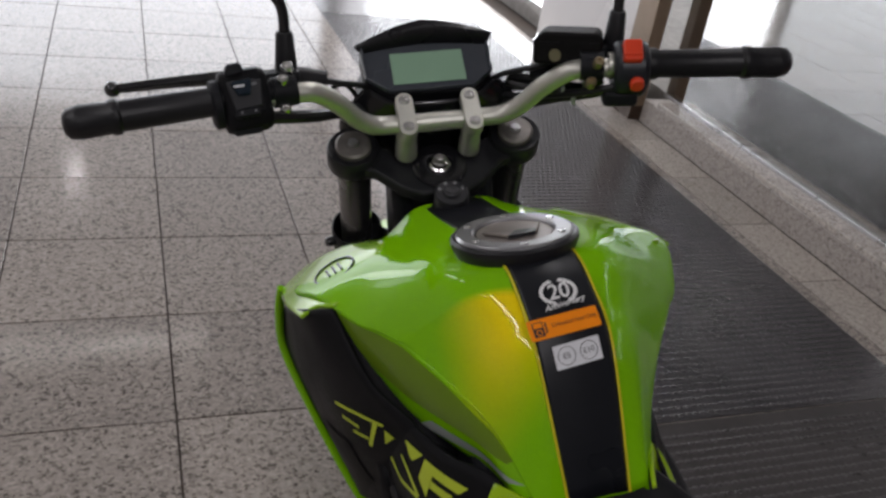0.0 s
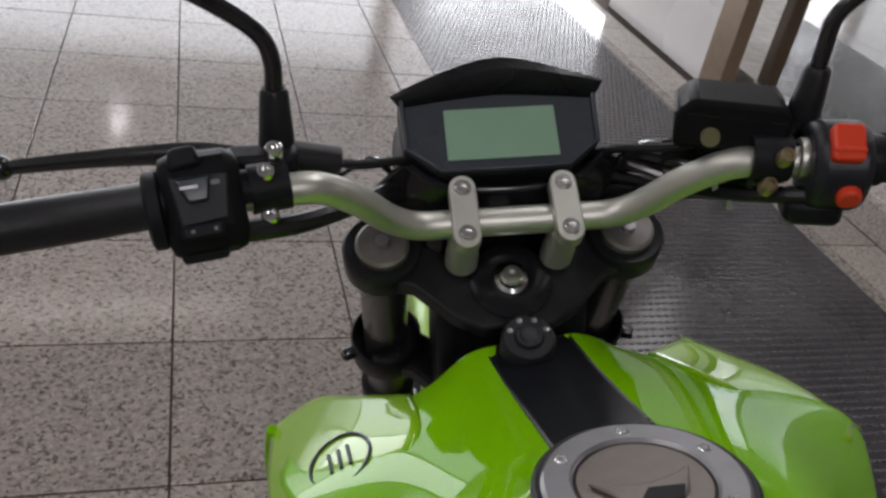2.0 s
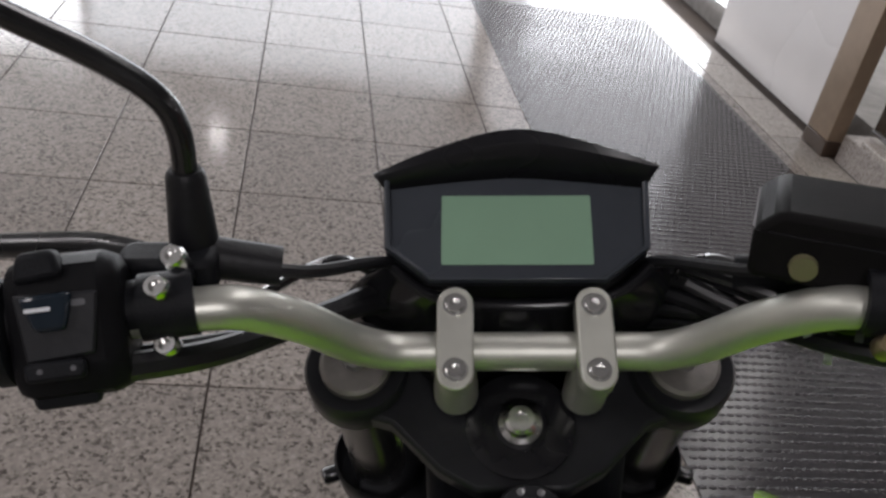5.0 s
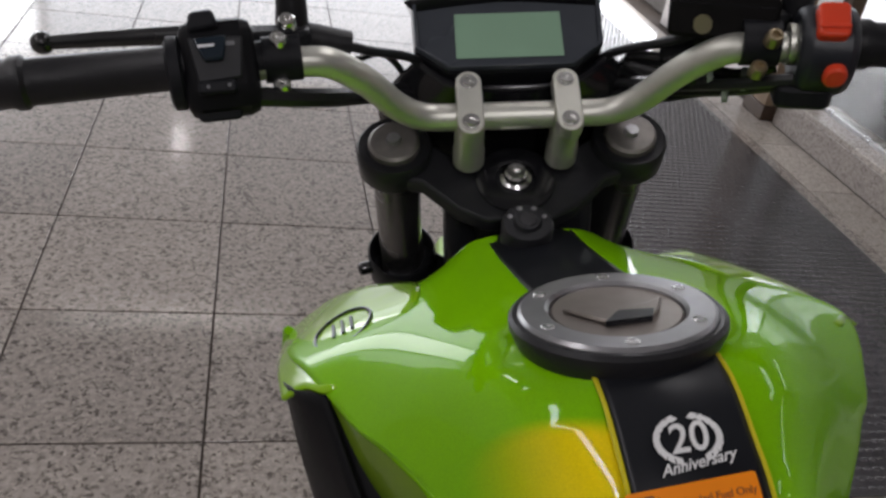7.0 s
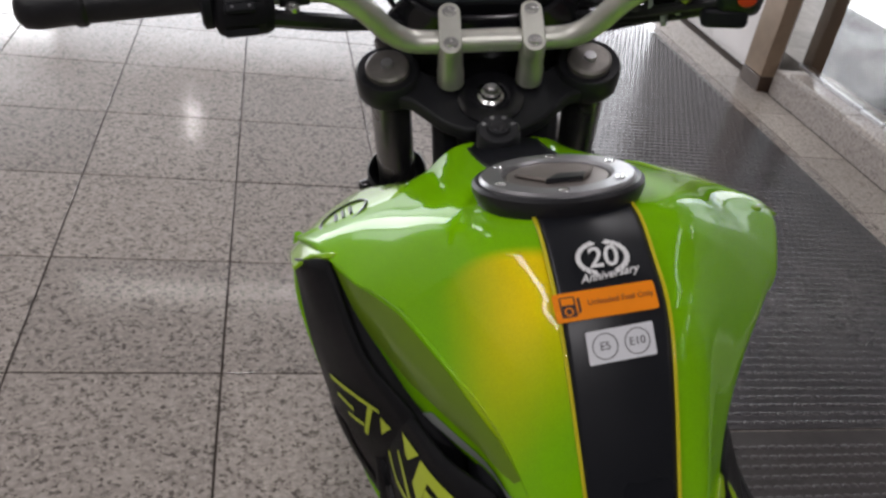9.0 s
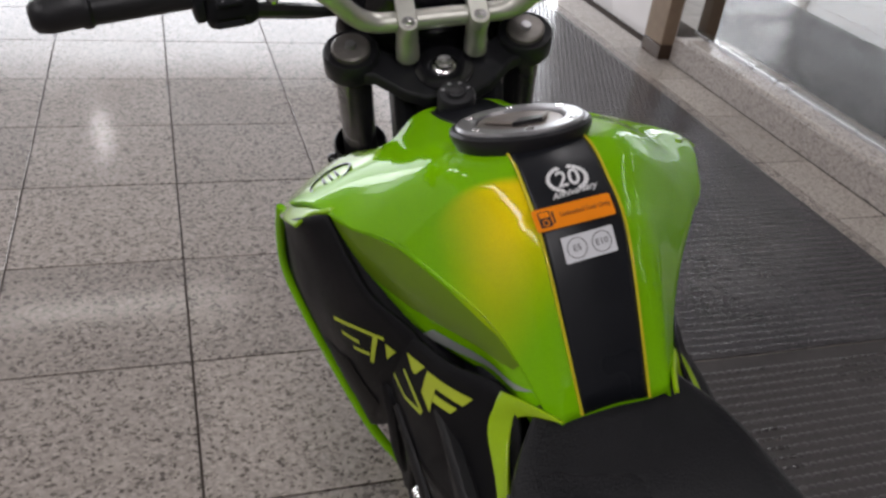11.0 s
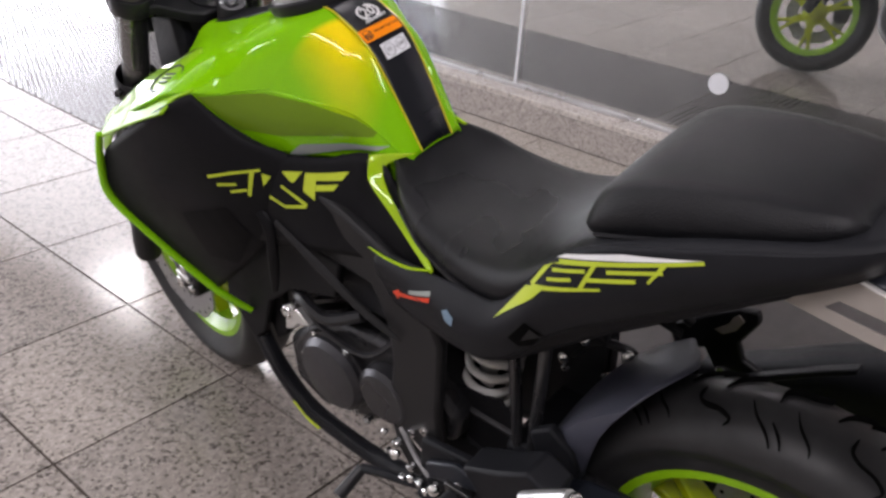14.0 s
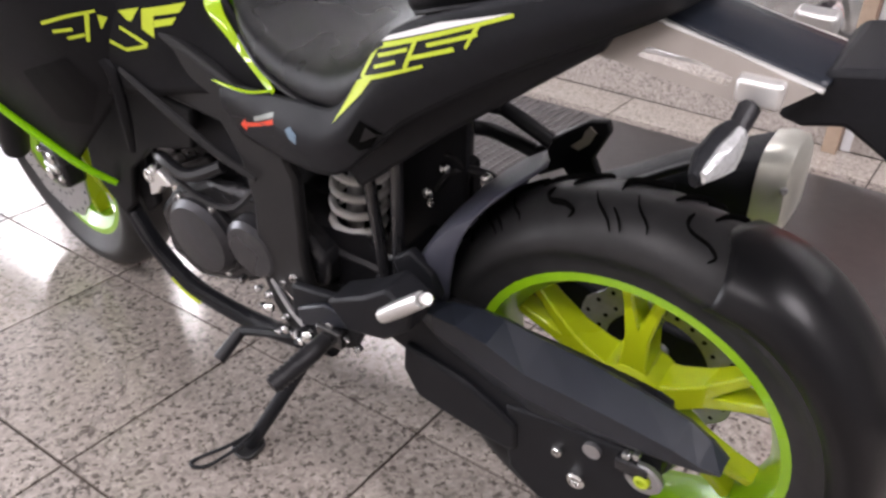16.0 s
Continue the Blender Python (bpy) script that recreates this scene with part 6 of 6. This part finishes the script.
steered("cowl", skin(cowl, 4, m=6), M_BLACKGLOSS, "gloss black cowl under the dash", solid=0.006)
steered("headlight", moved(prism(rounded(0.17, 0.16, 0.05), -0.05, 0.05, "xz"), Matrix.Translation((0, 1.22, 0.87))), M_BLACK, "black headlight body", bevel=0.02)
fend = []
for k in range(7):
    a = radians(150 - 120 * k / 6)
    fend.append([(u * 0.062, FW.y + math.cos(a) * (0.318 - d), FW.z + math.sin(a) * (0.318 - d)) for u, d in ((-1, 0.05), (-0.9, 0.012), (0, 0), (0.9, 0.012), (1, 0.05))])
steered("front_fender", skin(fend, 3, m=4), M_LIME, "lime front fender", solid=0.003, core=FW)
cal = steered("brake_caliper", moved(prism([(-0.050, 0.030), (-0.030, 0.052), (0.020, 0.050), (0.040, 0.020), (0.034, -0.034), (0.0, -0.052), (-0.038, -0.040)], -0.098, -0.054), Matrix.Translation((0, FW.y - 0.115, FW.z + 0.02))), M_ENGINE, "dark front brake caliper with bright bolts", bevel=0.008)
for dy, dz, r in ((-0.018, 0.022, 0.013), (0.012, -0.022, 0.013), (-0.034, -0.016, 0.007), (0.022, 0.030, 0.007)):
    steered("piston", lathe([(0, r), (0.005, r), (0.007, r * 0.8), (0.007, 0)], (-0.098, FW.y - 0.115 + dy, FW.z + 0.02 + dz), (-1, 0, 0), 16), M_CHROME, parent=cal)
steered("caliper_bridge", moved(box(-0.104, -0.098, -0.030, 0.018, -0.006, 0.006), Matrix.Translation((0, FW.y - 0.115, FW.z + 0.02))), M_BRIGHT, parent=cal, bevel=0.002)
part("head_tube", tube([PIVOT + FD * 0.03, PIVOT + FD * 0.19], 0.036, 18, 2), M_BLACK, bike)
part("wiring", tube([(-0.05, 1.03, 0.80), (-0.06, 1.05, 0.76), (-0.03, 1.06, 0.72), (0.03, 1.07, 0.74)], 0.009, 8, 5), M_RUBBER, bike)
part("radiator", box(-0.11, 0.11, 0.985, 1.02, 0.50, 0.76), M_BLACK, bike, "black radiator core")
# added black block stands for the dark gap behind the forks
steered("steering_shroud", prism([(1.03, 0.62), (1.12, 0.58), (1.17, 0.66), (1.15, 0.84), (1.06, 0.86)], -0.060, 0.072), M_BLACK, "black block added to darken the gap between the fork legs", bevel=0.012)
# cable clutter under the reservoir
for a, b, c, r in (((0.215, 0.99, 0.985), (0.165, 1.03, 0.962), (0.085, 1.10, 0.93), 0.0045), ((0.20, 1.0, 0.98), (0.15, 1.045, 0.955), (0.075, 1.11, 0.91), 0.0038),
                   ((0.155, 1.045, 1.0), (0.118, 1.075, 0.965), (0.07, 1.12, 0.94), 0.0052), ((-0.20, 0.99, 0.985), (-0.15, 1.03, 0.965), (-0.08, 1.10, 0.935), 0.0060)):
    steered("cable", tube([a, b, c, (c[0] * 0.6, 1.14, c[2] - 0.06)], r, 8, 6), M_RUBBER, "black control cable")

# --- decals and stickers ---
# fade of yellow beside the stripe, grey flash under the crease
def stroke(pts, w0, w1=None):
    """The outline of a thin tapering line."""
    w1 = w0 if w1 is None else w1
    left, right = [], []
    n = len(pts)
    for i, (y, z) in enumerate(pts):
        a, b = pts[max(i - 1, 0)], pts[min(i + 1, n - 1)]
        d = Vector((b[0] - a[0], b[1] - a[1])).normalized()
        w = (w0 + (w1 - w0) * i / (n - 1)) / 2
        left.append((y - d.y * w, z + d.x * w))
        right.append((y + d.y * w, z - d.x * w))
    return left + right[::-1]


decal("white_wedge", [[(0.312, 0.787), (0.302, 0.795), (0.24, 0.821), (0.164, 0.843), (0.185, 0.8345), (0.24, 0.814)]], tree_tail, M_WHITEDECAL, "white flash on the tail")
decal("lime_flash", [[(0.383, 0.680), (0.346, 0.738), (0.315, 0.755), (0.334, 0.730)],
                     stroke([(0.317, 0.781), (0.24, 0.8105), (0.163, 0.841)], 0.0050, 0.0035),
                     stroke([(0.197, 0.827), (0.209, 0.804)], 0.0045, 0.0030), stroke([(0.335, 0.744), (0.255, 0.778)], 0.0048, 0.0030),
                     stroke([(0.317, 0.781), (0.338, 0.744)], 0.0050), stroke([(0.314, 0.773), (0.275, 0.789)], 0.0035), stroke([(0.265, 0.802), (0.277, 0.770)], 0.0045),
                     stroke([(0.318, 0.761), (0.289, 0.774)], 0.0035), stroke([(0.252, 0.798), (0.197, 0.819)], 0.0038), stroke([(0.273, 0.781), (0.221, 0.801)], 0.0042)],
      tree_tail, M_LIMEDECAL, "thin lime angular lettering shapes")
# angular emblem on the black side
for tree, shapes in ((tree_panel, [stroke([(0.855, 0.712), (0.821, 0.722), (0.784, 0.729)], 0.0050, 0.0040), stroke([(0.843, 0.701), (0.816, 0.705)], 0.0045), stroke([(0.794, 0.725), (0.803, 0.687)], 0.0055, 0.0040),
                                   stroke([(0.826, 0.692), (0.804, 0.697)], 0.0045), [(0.783, 0.724), (0.773, 0.719), (0.784, 0.703)]]),
                     (tree_cover, [[(0.758, 0.728), (0.725, 0.735), (0.738, 0.717), (0.745, 0.717)], stroke([(0.780, 0.686), (0.753, 0.678), (0.717, 0.688)], 0.0050, 0.0050), stroke([(0.715, 0.690), (0.738, 0.699), (0.759, 0.707)], 0.0055, 0.0040),
                                   [(0.721, 0.734), (0.661, 0.745), (0.668, 0.733), (0.703, 0.727), (0.703, 0.700), (0.722, 0.709)],
                                   [(0.7025, 0.7215), (0.672, 0.7275), (0.677, 0.7185), (0.7025, 0.713)]])):
    decal("lime_emblem", shapes, tree, M_LIMEDECAL, "thin lime angular emblem")
decal("grey_flash", [[(0.757, 0.748), (0.738, 0.766), (0.676, 0.775), (0.620, 0.779), (0.634, 0.772), (0.679, 0.764), (0.743, 0.748)]], tree_facet, M_GREYDECAL, "grey flash under the tank crease")
# flat dark sheet paints the shade in the shroud's recess
decal("scoop", [[(0.935, 0.628), (0.840, 0.664), (0.822, 0.611), (0.872, 0.540), (0.925, 0.540)]], tree_panel, M_SCOOPSHADE, "dark sheet painting the shade of the shroud's recess", lift=0.0016)
decal("cover_seam", [stroke([(0.600, 0.616), (0.545, 0.634), (0.500, 0.640)], 0.0014)], tree_tail, M_GREYPLASTIC)
# grey patch paints the light glimpsed through the tail's vent
decal("vent_light", [[(0.333, 0.693), (0.323, 0.682), (0.345, 0.670)]], tree_tail, M_SPAR, lift=0.0026)
decal("red_mark", [[(0.565, 0.617), (0.548, 0.632), (0.548, 0.627), (0.527, 0.634), (0.487, 0.652), (0.487, 0.646), (0.549, 0.619), (0.554, 0.611)]], tree_tail, M_RED, "red arrow-shaped mark")
decal("pale_mark", [[(0.527, 0.642), (0.488, 0.660), (0.487, 0.654), (0.527, 0.636)]], tree_tail, M_GREYDECAL)
decal("blue_mark", [[(0.464, 0.648), (0.455, 0.654), (0.443, 0.648), (0.446, 0.635), (0.458, 0.638)]], tree_tail, M_BLUE, "small pale blue sticker")
# the vent's shade is a flat dark patch, not an opening
decal("tail_vent", [[(0.338, 0.700), (0.316, 0.683), (0.322, 0.667), (0.350, 0.656), (0.360, 0.668)]], tree_tail, M_GROOVE, "flat dark patch for the shaded vent hole")


# darker reflection below the crease, painted as a flat olive sheet
decal("olive_facet", [[(0.862, 0.824), (0.80, 0.833), (0.772, 0.836), (0.718, 0.827), (0.66, 0.811), (0.628, 0.790), (0.673, 0.787), (0.76, 0.777), (0.815, 0.780)]], tree_facet, M_FACETSHADE, "olive sheet painting the darker reflection under the crease", lift=0.0008)


def on_stripe(y):
    hit, nrm, _, _ = tree_stripe.ray_cast(Vector((0, y, 1.2)), Vector((0, 0, -1)))
    nrm = nrm if nrm.z > 0 else -nrm
    return hit, nrm


def text_mesh(body, size, bold=0.0, slant=0.0):
    cu = bpy.data.curves.new("text", "FONT")
    cu.body, cu.size, cu.align_x, cu.align_y, cu.offset, cu.extrude = body, size, "CENTER", "CENTER", bold, 0.0002
    cu.shear = slant
    ob = bpy.data.objects.new("text", cu)
    me = bpy.data.meshes.new_from_object(ob)
    bm = bmesh.new()
    bm.from_mesh(me)
    bpy.data.objects.remove(ob)
    bpy.data.curves.remove(cu)
    bpy.data.meshes.remove(me)
    return bm


def stick(y, x=0.0, turn=0.0, lift=0.0016):
    """The pose of a sticker on the tank's stripe."""
    hit, n = on_stripe(y)
    u = Vector((1, 0, 0))
    v = n.cross(u).normalized()
    m = Matrix((u, v, n)).transposed().to_4x4()
    m.translation = hit + n * lift
    return m @ Matrix.Translation((x, 0, 0)) @ Matrix.Rotation(radians(turn), 4, "Z")


s1 = stick(0.677, -0.006, 2)
orange = part("fuel_sticker", moved(prism(rounded(0.067, 0.0185, 0.002), 0, 0.0006, "xy"), s1), M_ORANGE, bike, "orange fuel sticker with a pump sign")
part("lettering", moved(text_mesh("Unleaded Fuel Only", 0.0054), s1 @ Matrix.Translation((0.010, 0.001, 0.001))), M_FADEDINK, orange, smooth=False)
for shp in (rounded(0.010, 0.013, 0.001, cx=-0.0245, cy=0), [(-0.0190, -0.005), (-0.0165, -0.004), (-0.0165, 0.005), (-0.018, 0.005), (-0.018, -0.003)]):
    part("pump_sign", moved(prism(shp, 0.0006, 0.001, "xy"), s1), M_INK, orange)
part("pump_window", moved(prism(rounded(0.008, 0.0045, 0.0005, cx=-0.0245, cy=0.0035), 0.001, 0.0013, "xy"), s1), M_ORANGE, orange)
part("pump_ring", moved(lathe([(0.001, 0.0020), (0.0013, 0.0020), (0.0013, 0.0028), (0.001, 0.0028)], (-0.0245, -0.003, 0), (0, 0, 1), 20), s1), M_ORANGE, orange)
s2 = stick(0.6595, 0.0, 3)
white = part("grade_sticker", moved(prism(rounded(0.044, 0.021, 0.001), 0, 0.0006, "xy"), s2), M_STICKER, bike, "white sticker with two ringed fuel grades")
for x, txt in ((-0.0105, "E5"), (0.0105, "E10")):
    part("ring", moved(lathe([(0.0006, 0.0078), (0.001, 0.0078), (0.001, 0.0084), (0.0006, 0.0084)], (x, 0, 0), (0, 0, 1), 28), s2), M_GREYINK, white)
    part("lettering", moved(text_mesh(txt, 0.0072), s2 @ Matrix.Translation((x, 0, 0.0009))), M_GREYINK, white, smooth=False)
s3 = stick(0.699, -0.001, 1) @ Matrix.Scale(0.92, 4)
anni = part("anniversary_mark", moved(text_mesh("20", 0.0225, 0.0003, 0.12), s3 @ Matrix.Translation((0.0, 0.004, 0.0004))), M_WHITEDECAL, bike, "white anniversary mark with a laurel", smooth=False)
part("lettering", moved(text_mesh("Anniversary", 0.0088, 0.0001, 0.45), s3 @ Matrix.Translation((0.001, -0.0095, 0.0008)) @ Matrix.Rotation(radians(5), 4, "Z")), M_WHITEDECAL, anni, smooth=False)
for sd in (-1, 1):
    for k in range(9):
        a = radians(-62 + 16.5 * k)
        bm = prism([(0, -0.0036), (0.0021, 0), (0, 0.0036), (-0.0021, 0)], 0, 0.0005, "xy")
        part("laurel_leaf", moved(bm, s3 @ Matrix.Translation((sd * 0.0175 * math.cos(a), 0.004 + 0.0125 * math.sin(a), 0.0004)) @ Matrix.Rotation(sd * (a + 0.5), 4, "Z")), M_WHITEDECAL, anni, smooth=False)
# round badge on the shroud wing
ring = []
for k in range(24):
    a = 2 * math.pi * k / 24
    ring.append((math.cos(a), math.sin(a)))
hits = []
for cs, sn in ring:
    h, n, _, _ = tree_wing.ray_cast(Vector((-0.160 + 0.022 * cs, 0.945 + 0.030 * sn, 1.0)), Vector((0, 0, -1)))
    if h is not None:
        hits.append(h + Vector((0, 0, 0.001)))
if len(hits) == 24:
    badge = part("badge", tube(hits, 0.0014, 6, 2, closed=True), M_STRIPE, bike, "oval black badge outline")
    for d in (-0.010, -0.003, 0.004):
        bar_hits = []
        for u in (-0.012, 0.0, 0.012):
            h, n, _, _ = tree_wing.ray_cast(Vector((-0.160 + d + 0.003, 0.945 + u, 1.0)), Vector((0, 0, -1)))
            if h is not None:
                bar_hits.append(h + Vector((0, 0, 0.001)))
        if len(bar_hits) == 3:
            part("badge_bar", tube(bar_hits, 0.0014, 6, 3), M_STRIPE, badge)

# ---- granite slabs of the floor ----
TS, GAP = 0.40, 0.005


def slab_mesh(x0, x1, y0, y1):
    bm = bmesh.new()
    b = 0.0004
    lo = [bm.verts.new(v) for v in ((x0, y0, -0.004), (x1, y0, -0.004), (x1, y1, -0.004), (x0, y1, -0.004))]
    mi = [bm.verts.new(v) for v in ((x0, y0, -b), (x1, y0, -b), (x1, y1, -b), (x0, y1, -b))]
    hi = [bm.verts.new(v) for v in ((x0 + b, y0 + b, 0), (x1 - b, y0 + b, 0), (x1 - b, y1 - b, 0), (x0 + b, y1 - b, 0))]
    for p, q in ((lo, mi), (mi, hi)):
        for i in range(4):
            bm.faces.new((p[i], p[(i + 1) % 4], q[(i + 1) % 4], q[i]))
    bm.faces.new(hi)
    return bm


def link_mesh(bm, stone=M_TILE):
    me = bpy.data.meshes.new("slab")
    bm.to_mesh(me)
    bm.free()
    me.materials.append(stone)
    return me


h = TS / 2 - GAP / 2
full = link_mesh(slab_mesh(-h, h, -h, h))
near, far = [], []
for i in range(-11, 5):
    for j in range(-15, 19):
        cx, cy = TS * (i + 0.5), TS * (j + 0.5)
        (near if -2.2 < cx < 2.2 and -3.4 < cy < 4.0 else far).append((cx, cy))
for cx, cy in near[:266]:
    t = new("slab", full)
    t.location = (cx, cy, random.uniform(-0.0004, 0.0004))
    t.parent = floor
verts, faces = [], []
for cx, cy in far + near[266:]:
    k = len(verts)
    verts += [(cx - h, cy - h, 0), (cx + h, cy - h, 0), (cx + h, cy + h, 0), (cx - h, cy + h, 0)]
    faces.append((k, k + 1, k + 2, k + 3))
me = bpy.data.meshes.new("far_slabs")
me.from_pydata(verts, [], faces)
me.materials.append(M_TILE)
rest = new("far_slabs", me)
rest.parent = floor
rest["kind"] = "stuff"
# border strip along the kerb is cut to fit, of paler stone
strip = link_mesh(slab_mesh(2.0025, 2.19, -h, h), M_BORDER)
for j in range(-15, 19):
    t = new("border_slab", strip)
    t.location = (0, TS * (j + 0.5), random.uniform(-0.0003, 0.0003))
    t.parent = floor
